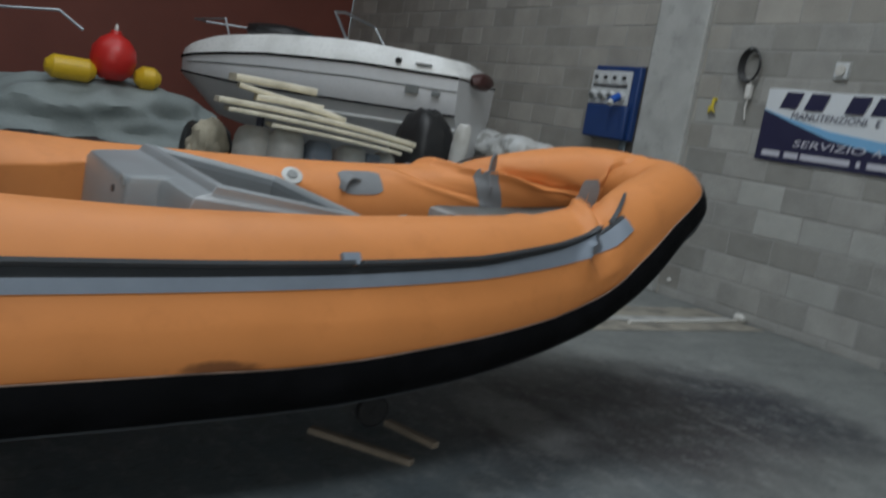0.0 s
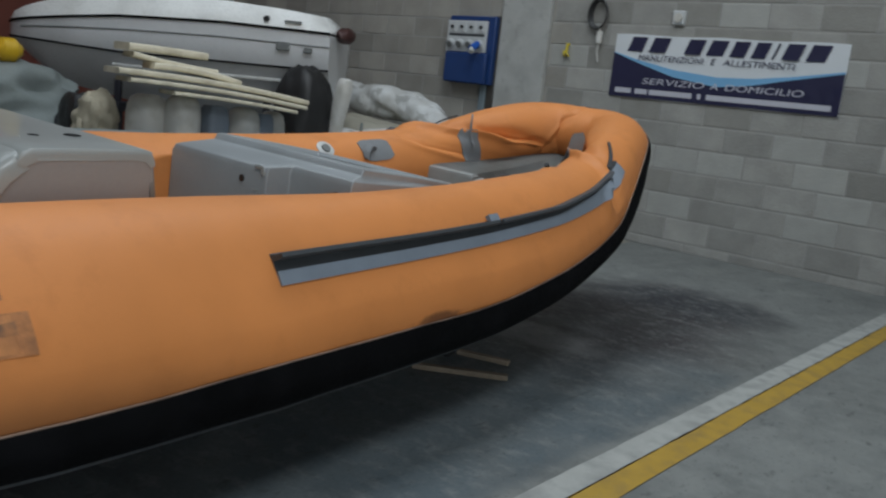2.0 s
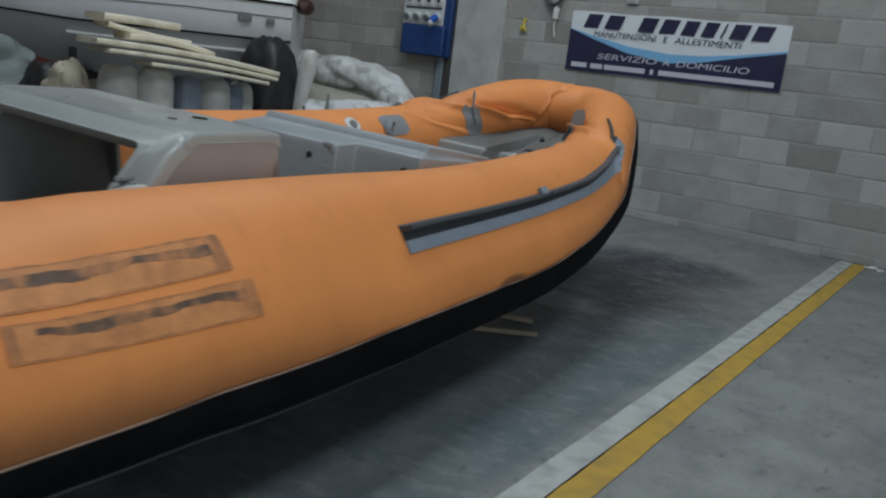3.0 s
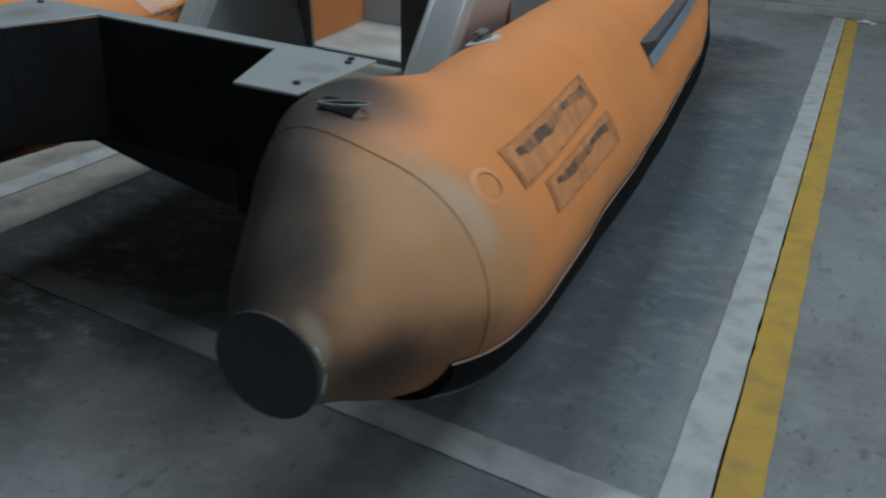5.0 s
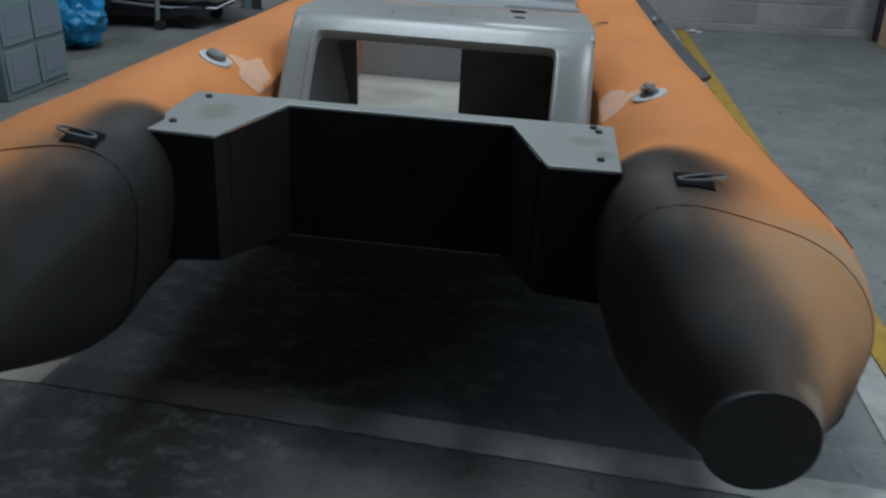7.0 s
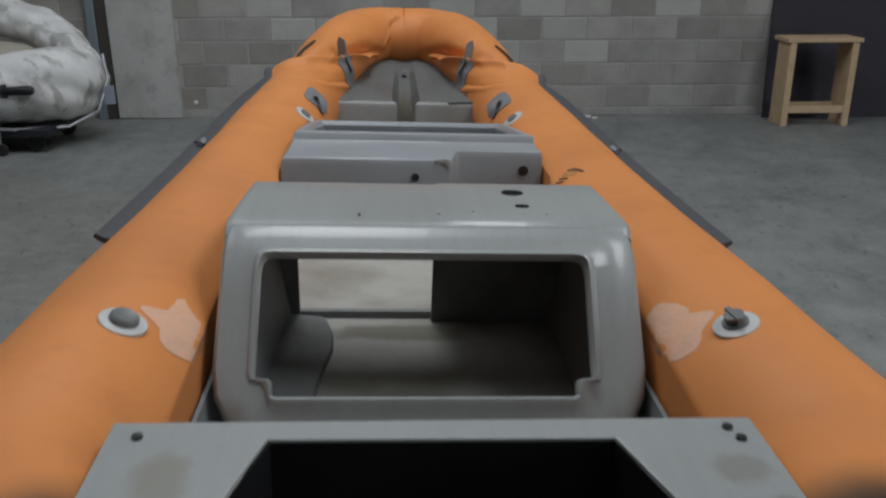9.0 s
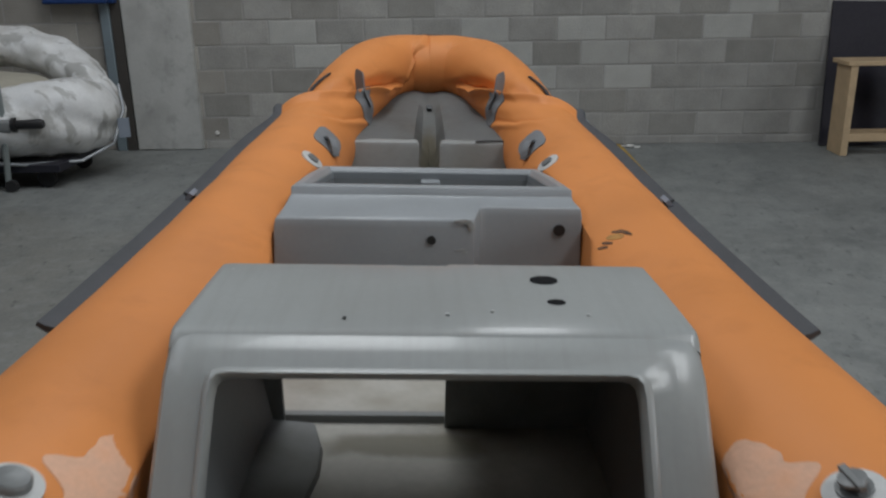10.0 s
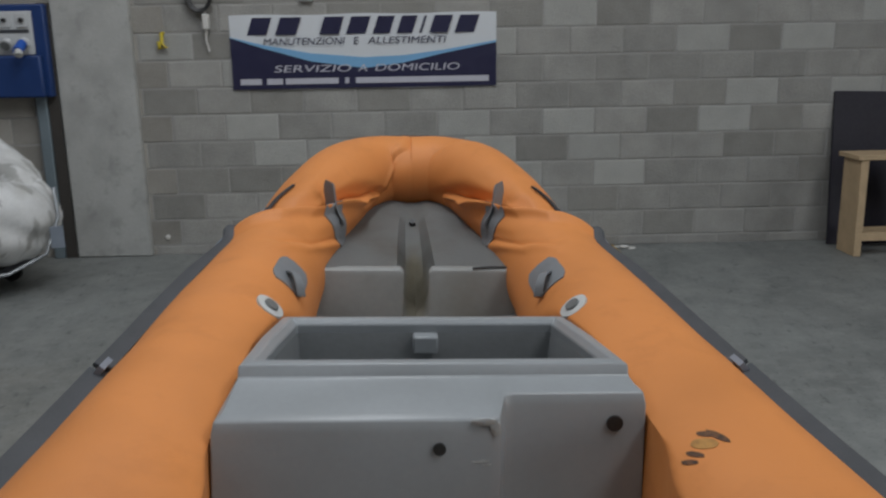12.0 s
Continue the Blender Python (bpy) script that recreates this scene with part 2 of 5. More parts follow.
M_RED = mat("red_vinyl", (0.50, 0.022, 0.018), 0.4, var=0.1, scale=5, fine=60, bump=0.05)
M_YELLOW = mat("yellow_vinyl", (0.62, 0.40, 0.02), 0.4, var=0.1, scale=5, fine=60, bump=0.05)
M_BLUEBAG = mat("blue_polythene", (0.02, 0.23, 0.48), 0.35, var=0.2, scale=7, fine=60, bump=0.2)
M_CABINET = mat("grey_blue_cabinet_paint", (0.20, 0.265, 0.285), 0.5, var=0.08, scale=3, fine=40, bump=0.05)
M_BLUEBOX = mat("blue_enclosure_plastic", (0.015, 0.045, 0.16), 0.4, var=0.1, scale=8, fine=60, bump=0.05)
M_WHITEBOX = mat("pale_grey_enclosure_plastic", (0.55, 0.57, 0.58), 0.45, var=0.05, scale=8, fine=60, bump=0.05)
M_BLACKPL = mat("black_plastic", (0.02, 0.02, 0.021), 0.45, var=0.2, scale=8, fine=60, bump=0.1)
M_PANEL = mat("dark_violet_board", (0.016, 0.014, 0.024), 0.6, var=0.2, scale=3, fine=40, bump=0.1)
M_BAN_W = mat("banner_white_vinyl", (0.68, 0.71, 0.74), 0.45, var=0.03, scale=4, fine=30, bump=0.03)
M_BAN_B = mat("banner_sky_blue_print", (0.20, 0.43, 0.68), 0.45, var=0.05, scale=4, fine=30, bump=0.03)
M_BAN_N = mat("banner_navy_print", (0.022, 0.022, 0.06), 0.45, var=0.1, scale=4, fine=30, bump=0.03)
M_BAN_P = mat("banner_pale_print", (0.52, 0.52, 0.58), 0.45, var=0.05, scale=4, fine=30, bump=0.03)
M_YPL = mat("yellow_plastic", (0.60, 0.47, 0.03), 0.5, var=0.1, scale=9, fine=60, bump=0.05)

# wear with its own shape
overlay(M_ORANGE, [((0.80, -0.26, 0.62), (0.40, 0.33, 0.42), (0.44, 0.265, 0.13), 0.80, 3.0),
                   ((-0.80, -0.26, 0.62), (0.40, 0.33, 0.42), (0.44, 0.265, 0.13), 0.80, 3.0),
                   ((0.935, 2.03, 0.535), (0.09, 0.13, 0.027), (0.14, 0.055, 0.025), 0.8, 24.0)])
# chalky scuffs along the cone seam and near the end cap
overlay(M_ORANGE, [((0.86, -0.13, 0.80), (0.16, 0.05, 0.14), (0.50, 0.36, 0.24), 0.7, 14.0),
                   ((0.70, -0.40, 0.74), (0.15, 0.06, 0.05), (0.46, 0.34, 0.24), 0.7, 22.0)], lo=0.6, hard=1.5, rough=1.0)
# brown, then black, towards the bottom of the right-hand cone
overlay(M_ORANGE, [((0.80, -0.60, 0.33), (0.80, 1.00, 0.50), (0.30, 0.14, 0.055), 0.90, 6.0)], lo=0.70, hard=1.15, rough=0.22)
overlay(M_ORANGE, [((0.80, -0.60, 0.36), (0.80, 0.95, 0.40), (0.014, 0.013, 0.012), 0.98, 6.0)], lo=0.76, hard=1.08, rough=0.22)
# soot: top patches by the rings and inner faces of the cones
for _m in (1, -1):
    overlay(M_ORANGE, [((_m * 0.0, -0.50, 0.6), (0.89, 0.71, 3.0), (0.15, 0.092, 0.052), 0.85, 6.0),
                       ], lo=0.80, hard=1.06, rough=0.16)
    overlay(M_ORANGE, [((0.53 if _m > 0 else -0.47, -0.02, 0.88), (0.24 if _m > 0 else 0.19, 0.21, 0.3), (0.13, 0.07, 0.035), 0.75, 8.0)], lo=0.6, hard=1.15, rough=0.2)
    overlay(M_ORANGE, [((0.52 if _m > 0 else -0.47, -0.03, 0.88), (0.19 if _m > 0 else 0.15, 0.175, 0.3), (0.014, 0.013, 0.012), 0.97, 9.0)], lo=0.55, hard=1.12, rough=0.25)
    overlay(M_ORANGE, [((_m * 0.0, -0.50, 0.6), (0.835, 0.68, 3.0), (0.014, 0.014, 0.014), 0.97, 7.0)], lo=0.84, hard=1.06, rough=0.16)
# chalk on the skin beside the end cap
overlay(M_ORANGE, [((0.765, -0.425, 0.685), (0.045, 0.020, 0.060), (0.44, 0.38, 0.31), 0.35, 25.0)], lo=0.5, hard=1.35, rough=0.5)
# inner and lower side of the left tube end darkened to black
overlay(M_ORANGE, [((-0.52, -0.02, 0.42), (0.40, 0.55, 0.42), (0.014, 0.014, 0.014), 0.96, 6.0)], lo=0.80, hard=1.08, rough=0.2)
# grime caught above the strake, with the tube's lower shading mixed into the brown
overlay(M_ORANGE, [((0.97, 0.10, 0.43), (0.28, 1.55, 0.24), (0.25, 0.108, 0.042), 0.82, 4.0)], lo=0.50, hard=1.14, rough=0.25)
overlay(M_DECK, [((0.08, 0.915, 0.565), (0.42, 0.022, 0.2), (0.10, 0.08, 0.05), 0.8, 9.0), ((-0.05, 1.27, 0.565), (0.25, 0.06, 0.2), (0.12, 0.11, 0.07), 0.7, 12.0)])
mottle(M_GRP, 2.0, 0.47, 0.72, (0.29, 0.30, 0.29), 0.45, 5.0, 0.5, (26, 1.6, 3))
mottle(M_FLOOR, 2.6, 0.50, 0.68, (0.28, 0.288, 0.275), 0.6, 7.0, 0.6)
mottle(M_FLOOR, 7.0, 0.54, 0.70, (0.135, 0.146, 0.144), 0.55, 6.0, 0.6, (1.0, 0.55, 1.0))
# dark streaks on the slack PVC stand in for shade in its folds
mottle(M_WTARP, 5.5, 0.52, 0.60, (0.30, 0.30, 0.28), 0.7, 6.0, 0.5, (1.0, 2.6, 0.7))
mottle(M_PILLAR, 6.0, 0.56, 0.66, (0.26, 0.26, 0.25), 0.5)
overlay(M_GRP, [((-0.40, 0.15, 0.89), (0.045, 0.075, 0.2), (0.25, 0.235, 0.19), 0.7, 22.0), ((0.41, 0.17, 0.89), (0.05, 0.045, 0.2), (0.22, 0.21, 0.18), 0.6, 30.0), ((0.44, 0.09, 0.89), (0.025, 0.025, 0.2), (0.20, 0.19, 0.17), 0.6, 40.0)])
overlay(M_LINER, [((0.0, 3.55, 0.65), (0.06, 0.4, 0.25), (0.20, 0.17, 0.11), 0.8, 4.0)])



def bay(m, lo, hi, soft, rgb, amt, ns):
    """A painted rectangle on the floor, worn at its edges."""
    N, L = m.node_tree.nodes, m.node_tree.links
    b = N["Principled BSDF"]
    tc, sep, nz = (N.new("ShaderNode" + k) for k in ("TexCoord", "SeparateXYZ", "TexNoise"))
    nz.inputs["Scale"].default_value, nz.inputs["Detail"].default_value = ns, 7
    L.new(tc.outputs["Object"], sep.inputs[0])
    L.new(tc.outputs["Object"], nz.inputs["Vector"])
    fac = None
    for axis in (0, 1):
        for a, d in ((lo[axis], soft[axis]), (hi[axis], -soft[axis])):
            wob, mr = N.new("ShaderNodeMath"), N.new("ShaderNodeMapRange")
            wob.operation = "MULTIPLY_ADD"
            wob.inputs[1].default_value = 0.8 * abs(d)
            L.new(nz.outputs["Fac"], wob.inputs[0])
            L.new(sep.outputs[axis], wob.inputs[2])
            mr.interpolation_type = "SMOOTHSTEP"
            a0, a1 = (a, a + d) if d > 0 else (a + d, a)
            mr.inputs[1].default_value, mr.inputs[2].default_value = a0, a1
            mr.inputs[3].default_value, mr.inputs[4].default_value = (0, 1) if d > 0 else (1, 0)
            L.new(wob.outputs[0], mr.inputs[0])
            if fac is None:
                fac = mr.outputs[0]
            else:
                mu = N.new("ShaderNodeMath")
                mu.operation = "MULTIPLY"
                L.new(fac, mu.inputs[0])
                L.new(mr.outputs[0], mu.inputs[1])
                fac = mu.outputs[0]
    worn, mul, mx = N.new("ShaderNodeMapRange"), N.new("ShaderNodeMath"), N.new("ShaderNodeMix")
    worn.inputs[1].default_value, worn.inputs[2].default_value = 0.30, 0.75
    worn.inputs[3].default_value, worn.inputs[4].default_value = amt, amt * 0.55
    L.new(nz.outputs["Fac"], worn.inputs[0])
    mul.operation = "MULTIPLY"
    L.new(fac, mul.inputs[0])
    L.new(worn.outputs[0], mul.inputs[1])
    mx.data_type = "RGBA"
    mx.inputs[7].default_value = (*rgb, 1)
    L.new(mul.outputs[0], mx.inputs[0])
    L.new(b.inputs["Base Color"].links[0].from_socket, mx.inputs[6])
    L.new(mx.outputs[2], b.inputs["Base Color"])


# darker painted bay, boat's shade partly in its tone; oily stain under the bow
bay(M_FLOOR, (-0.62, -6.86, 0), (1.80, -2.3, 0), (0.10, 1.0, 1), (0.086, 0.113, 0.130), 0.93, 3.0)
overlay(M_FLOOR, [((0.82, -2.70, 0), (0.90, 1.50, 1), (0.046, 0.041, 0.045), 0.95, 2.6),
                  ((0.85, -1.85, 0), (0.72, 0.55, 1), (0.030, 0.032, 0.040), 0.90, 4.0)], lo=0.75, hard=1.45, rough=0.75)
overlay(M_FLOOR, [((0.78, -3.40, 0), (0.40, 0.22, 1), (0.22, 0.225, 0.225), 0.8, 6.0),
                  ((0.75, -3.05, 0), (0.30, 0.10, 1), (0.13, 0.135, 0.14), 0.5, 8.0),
                  # the boat's shade painted dark on the floor behind and under the stern
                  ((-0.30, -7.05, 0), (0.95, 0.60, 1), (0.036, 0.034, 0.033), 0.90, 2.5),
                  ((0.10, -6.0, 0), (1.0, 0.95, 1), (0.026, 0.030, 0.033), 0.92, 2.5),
                  # rusty dirt behind the stern
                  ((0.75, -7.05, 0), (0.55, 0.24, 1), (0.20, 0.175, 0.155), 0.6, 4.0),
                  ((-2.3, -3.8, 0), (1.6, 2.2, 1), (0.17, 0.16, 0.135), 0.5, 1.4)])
# cloudy wear, small dark scuffs and pale chips
mottle(M_FLOOR, 5.5, 0.46, 0.66, (0.105, 0.115, 0.115), 0.42, 8.0, 0.7, (1.0, 0.7, 1.0))
mottle(M_FLOOR, 13.0, 0.50, 0.66, (0.27, 0.28, 0.27), 0.42, 8.0, 0.7, (0.8, 1.2, 1.0))
mottle(M_FLOOR, 24.0, 0.60, 0.70, (0.050, 0.056, 0.058), 0.55, 5.0, 0.6, (1.0, 0.5, 1.0))
mottle(M_FLOOR, 60.0, 0.62, 0.70, (0.055, 0.06, 0.062), 0.5, 3.0, 0.5)

# ---- mesh helpers ----


def part(name, bm, material, parent=None, label="", smooth=True, bevel=0.0, seg=2, mats=None):
    me = bpy.data.meshes.new(name)
    bmesh.ops.recalc_face_normals(bm, faces=bm.faces)
    bm.to_mesh(me)
    bm.free()
    if smooth:
        me.polygons.foreach_set("use_smooth", [True] * len(me.polygons))
        me.set_sharp_from_angle(angle=radians(38))
    for mt in (mats or [material]):
        me.materials.append(mt)
    ob = new(name, me)
    if parent is not None:
        ob.parent = parent
    if bevel:
        bv = ob.modifiers.new("bevel", "BEVEL")
        bv.width, bv.segments, bv.limit_method, bv.angle_limit = bevel, seg, "ANGLE", radians(35)
    if label:
        ob["label"] = label
    return ob


def empty(name, m=None, label="", category="", group="", kind=""):
    ob = new(name)
    ob.empty_display_size = 0.1
    if m is not None:
        ob.matrix_world = m
    return tagged(ob, label, category, group, kind)


def add_box(bm, lo, hi, m=None):
    c = [(a + b) / 2 for a, b in zip(lo, hi)]
    s = [abs(b - a) for a, b in zip(lo, hi)]
    mm = Matrix.Translation(c) @ Matrix.Diagonal((*s, 1))
    r = bmesh.ops.create_cube(bm, size=1, matrix=(m @ mm) if m is not None else mm)
    return r["verts"]


def box(lo, hi, m=None):
    bm = bmesh.new()
    add_box(bm, lo, hi, m)
    return bm


def add_rod(bm, a, b, r, n=12, r2=None):
    a, b = Vector(a), Vector(b)
    d = b - a
    m = Matrix.Translation((a + b) / 2) @ d.to_track_quat("Z", "Y").to_matrix().to_4x4()
    bmesh.ops.create_cone(bm, cap_ends=True, segments=n, radius1=r, radius2=r if r2 is None else r2, depth=d.length, matrix=m)


def rod(a, b, r, n=12, r2=None):
    bm = bmesh.new()
    add_rod(bm, a, b, r, n, r2)
    return bm


def loft(rings, close=True, cap=True):
    """A skin over rings of equal count."""
    bm = bmesh.new()
    vs = [[bm.verts.new(p) for p in ring] for ring in rings]
    n = len(vs[0])
    for a, b in zip(vs, vs[1:]):
        for i in range(n if close else n - 1):
            j = (i + 1) % n
            bm.faces.new((a[i], a[j], b[j], b[i]))
    if cap and close:
        bm.faces.new(vs[0][::-1])
        bm.faces.new(vs[-1])
    return bm


def sweep(pts, r, n=10, closed=False, flat=1.0):
    """A round bar along points."""
    pts = [Vector(p) for p in pts]
    rings = []
    side = None
    for i, p in enumerate(pts):
        t = (pts[min(i + 1, len(pts) - 1)] - pts[max(i - 1, 0)]).normalized()
        if side is None:
            side = t.cross(Vector((0, 0, 1)))
            if side.length < 1e-3:
                side = Vector((1, 0, 0))
        side = (side - t * side.dot(t)).normalized()
        up = side.cross(t)
        rr = r[i] if isinstance(r, (list, tuple)) else r
        rings.append([p + side * rr * math.cos(2 * math.pi * k / n) + up * rr * flat * math.sin(2 * math.pi * k / n) for k in range(n)])
    return loft(rings)


def catmull(ctrl, per=10):
    c = [np.array(p, float) for p in ctrl]
    c = [2 * c[0] - c[1]] + c + [2 * c[-1] - c[-2]]
    out = []
    for i in range(1, len(c) - 2):
        for k in range(per):
            t = k / per
            a, b, d, e = c[i - 1], c[i], c[i + 1], c[i + 2]
            out.append(0.5 * (2 * b + (d - a) * t + (2 * a - 5 * b + 4 * d - e) * t**2 + (3 * b - a - 3 * d + e) * t**3))
    out.append(c[-2])
    return np.array(out)


def slab(outline, z0, z1):
    """A flat plate of the given outline between two heights."""
    return loft([[(x, y, z0) for x, y in outline], [(x, y, z1) for x, y in outline]])


def plate(outline, normal_y0, normal_y1):
    """An upright plate of an x-z outline between two y."""
    return loft([[(x, normal_y0, z) for x, z in outline], [(x, normal_y1, z) for x, z in outline]])


def rounded(w, h, r, k=4, cx=0.0, cy=0.0):
    out = []
    for sx, sy, a0 in ((1, 1, 0), (-1, 1, 90), (-1, -1, 180), (1, -1, 270)):
        for i in range(k + 1):
            a = radians(a0 + 90 * i / k)
            out.append((cx + sx * (w / 2 - r) + r * math.cos(a), cy + sy * (h / 2 - r) + r * math.sin(a)))
    return out


def lathe(profile, n=24, m=None):
    """A turned body from (radius, z) pairs."""
    m = m or Matrix()
    return loft([[m @ Vector((r * math.cos(2 * math.pi * k / n), r * math.sin(2 * math.pi * k / n), z)) for k in range(n)] for r, z in profile])


def lump(lo, hi, m=None, amp=0.08, freq=2.5, sub=4, square=2.6, seed=0.0, fold=0.0):
    """A soft filled body between two corners: rounded box with uneven surface and folds, flat below."""
    bm = bmesh.new()
    bmesh.ops.create_icosphere(bm, subdivisions=sub, radius=1)
    c = Vector([(a + b) / 2 for a, b in zip(lo, hi)])
    s = Vector([abs(b - a) / 2 for a, b in zip(lo, hi)])
    for v in bm.verts:
        p = v.co.normalized()
        k = (abs(p.x) ** square + abs(p.y) ** square + abs(p.z) ** square) ** (-1 / square)
        q = p * k
        d = 1 + amp * noise.noise(q * freq + Vector((seed, seed * 2, 0))) + 0.4 * amp * noise.noise(q * freq * 3 + Vector((0, seed, 3)))
        if fold:
            d -= fold * abs(noise.noise(q * freq * 1.7 + Vector((seed, 9, 4))))
        q = Vector((q.x * s.x * d, q.y * s.y * d, q.z * s.z * d))
        q.z = max(q.z, -s.z)
        v.co = (m @ (c + q)) if m is not None else c + q
    return bm
# ---- the hall ----
X0, X1, Y0, Y1, ZR = -8.8, 10.2, -17.0, 0.0, 6.0

tagged(part("floor", box((X0 - 0.3, Y0 - 0.3, -0.25), (X1 + 0.3, Y1 + 0.3, 0.0)), M_FLOOR), "worn grey concrete floor with dark stains and painted boat shade", "floor", kind="structure")
# unseen ceiling and end wall, added to close the hall round the lamps
bm = bmesh.new()
edges_x = [X0, -4.5, -2.7, -0.9, 0.9, 3.2, 5.0, X1]
for k in range(7):
    if k % 2 == 0:
        add_box(bm, (edges_x[k], Y0, ZR), (edges_x[k + 1], Y1, ZR + 0.2))
    else:
        add_box(bm, (edges_x[k], Y0, ZR), (edges_x[k + 1], -8.2, ZR + 0.2))
        add_box(bm, (edges_x[k], -2.0, ZR), (edges_x[k + 1], Y1, ZR + 0.2))
tagged(part("ceiling", bm, M_CEIL, smooth=False), "unseen ceiling with three openings added for the lamps", "ceiling", kind="structure")
tagged(part("wall_west", box((X0 - 0.25, Y0, 0), (X0, Y1, ZR)), M_REDWALL), "red-brown painted side wall", "wall", kind="structure")
tagged(part("wall_south", box((X0, Y0 - 0.25, 0), (X1, Y0, ZR)), M_DARKWALL), "unseen dark end wall added to close the hall", "wall", kind="structure")
# unseen east wall; its opening is added to hold the fill lamp
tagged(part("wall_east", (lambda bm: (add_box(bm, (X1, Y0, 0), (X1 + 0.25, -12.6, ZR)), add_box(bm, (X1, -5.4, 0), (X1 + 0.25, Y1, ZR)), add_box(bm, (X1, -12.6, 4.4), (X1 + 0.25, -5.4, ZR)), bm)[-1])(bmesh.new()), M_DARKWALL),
       "unseen dark side wall with an opening added for a lamp", "wall", kind="structure")

wall = part("wall_north", box((X0, 0.0035, 0), (X1, 0.25, ZR)), M_MORTAR)
tagged(wall, "unpainted concrete block wall with grey mortar joints", "wall", kind="structure")

# square pillar set against the block wall
pil = part("pillar", box((-2.30, -0.05, 0), (-1.72, 0.30, ZR)), M_PILLAR, bevel=0.015)
tagged(pil, "smooth pale grey cast concrete pillar against the block wall", "pillar", kind="structure")

# painted floor lines


def stripe(name, pts, material, label, z=0.004):
    bm = bmesh.new()
    n = 24
    rnd = random.Random(len(name))
    a, b, w = Vector(pts[0]), Vector(pts[1]), pts[2]
    d = (b - a).normalized()
    s = Vector((d.y, -d.x))
    lft, rgt = [], []
    for i in range(n * 4 + 1):
        p = a + (b - a) * i / (n * 4)
        lft.append((*(p - s * (w / 2 + rnd.uniform(-0.002, 0.002))), z))
        rgt.append((*(p + s * (w / 2 + rnd.uniform(-0.002, 0.002))), z))
    vl, vr = [bm.verts.new(p) for p in lft], [bm.verts.new(p) for p in rgt]
    for i in range(n * 4):
        bm.faces.new((vl[i], vr[i], vr[i + 1], vl[i + 1]))
    return tagged(part(name, bm, material, smooth=False), label, "floor line", kind="structure")


stripe("floor_line_white", ((1.808, -6.905), (1.780, -0.02), 0.100), M_WHITE_LINE, "worn white painted line on the floor")
stripe("floor_line_yellow", ((1.919, -9.5), (1.881, -0.02), 0.100), M_YELLOW_LINE, "worn yellow painted line on the floor")
stripe("floor_line_cross", ((-0.50, -6.695), (1.757, -6.848), 0.105), M_FAINT_LINE, "faded white line across the end of the bay")
stripe("floor_line_far", ((-0.785, -6.75), (-0.835, -0.05), 0.11), M_FAINT_LINE, "faded white line along the far side of the bay", 0.006)
# bare floor beyond the boat's shade, its brighter lit tone painted in
stripe("floor_line_tan", ((-0.805, -6.75), (-0.855, -0.05), 0.64), M_LIT_FLOOR, "dirty tan floor band along the far side, painted brighter as lit", 0.003)
stripe("floor_groove", ((1.8605, -6.905), (1.8325, -0.02), 0.006), M_GROOVE, "thin dark joint between the painted lines")

# ---- the inflatable boat ----
boat = empty("inflatable_boat", pose(0.49, -6.95, -0.08, 0.64, 2.0, 2.1), "orange inflatable boat with grey fibreglass console, stripped for repair", "boat")

HALF = catmull([(0.692, -0.435, 0.619, 0.090), (0.697, -0.33, 0.627, 0.145), (0.71, -0.20, 0.63, 0.208), (0.72, -0.03, 0.63, 0.258), (0.712, 0.3, 0.625, 0.274),
                (0.682, 0.8, 0.63, 0.27), (0.648, 1.4, 0.636, 0.262), (0.63, 2.0, 0.645, 0.255), (0.61, 2.5, 0.66, 0.245), (0.58, 3.0, 0.692, 0.222),
                (0.54, 3.4, 0.745, 0.20), (0.478, 3.72, 0.822, 0.183), (0.392, 4.01, 0.918, 0.177), (0.292, 4.262, 0.985, 0.174), (0.15, 4.40, 1.005, 0.170), (0.0, 4.412, 1.005, 0.168)], 10)
LEFT = HALF[::-1][1:].copy()
LEFT[:, 0] *= -1
LINE = np.concatenate([HALF, LEFT])
NH = len(HALF) - 1
NALL = len(LINE)


def tube_frame(i):
    a, b = LINE[max(i - 1, 0)], LINE[min(i + 1, NALL - 1)]
    t = Vector(b[:3] - a[:3]).normalized()
    out = t.cross(Vector((0, 0, 1))).normalized()
    return Vector(LINE[i][:3]), out, out.cross(t), LINE[i][3]


def g(x, c, w):
    return math.exp(-((x - c) / w) ** 2)


# each fold: where it lies along the line from the bow at each angle, then its depth, width and the side that has it
FOLDS = (((20, 48, 96, 124, 156, 176, 200), (49, 45.5, 43, 39.5, 32, 28, 19), 0.32, 0.95, 0),
         ((120, 140, 160, 180, 200), (36, 34.5, 31, 28, 24.5), 0.13, 1.3, 0),
         ((110, 140, 165, 190, 220), (52, 48, 42, 37, 32), 0.08, 0.9, 0),
         ((90, 130, 150, 180, 210), (0.5, 2.0, 6, 13, 19), 0.07, 1.3, -1),
         ((90, 120, 150, 180), (17, 15, 11, 6), 0.03, 1.1, 1))


SQUASH_V = (0.25, 0.42, 0.95, 1.28, 1.36, 1.5, 1.84, 1.94, 2.5, 2.8, 2.95, 2.96)
SQUASH_U = (0.40, 0.474, 0.474, 0.445, 0.440, 0.42, 0.44, 0.460, 0.454, 0.418, 0.36, 0.0)


# the tubes are slack: flattened on the outer shoulder, and a little low on the top amidships
SLACK_V = (-0.1, 0.3, 0.5, 1.0, 1.4, 2.0, 2.5, 3.0)
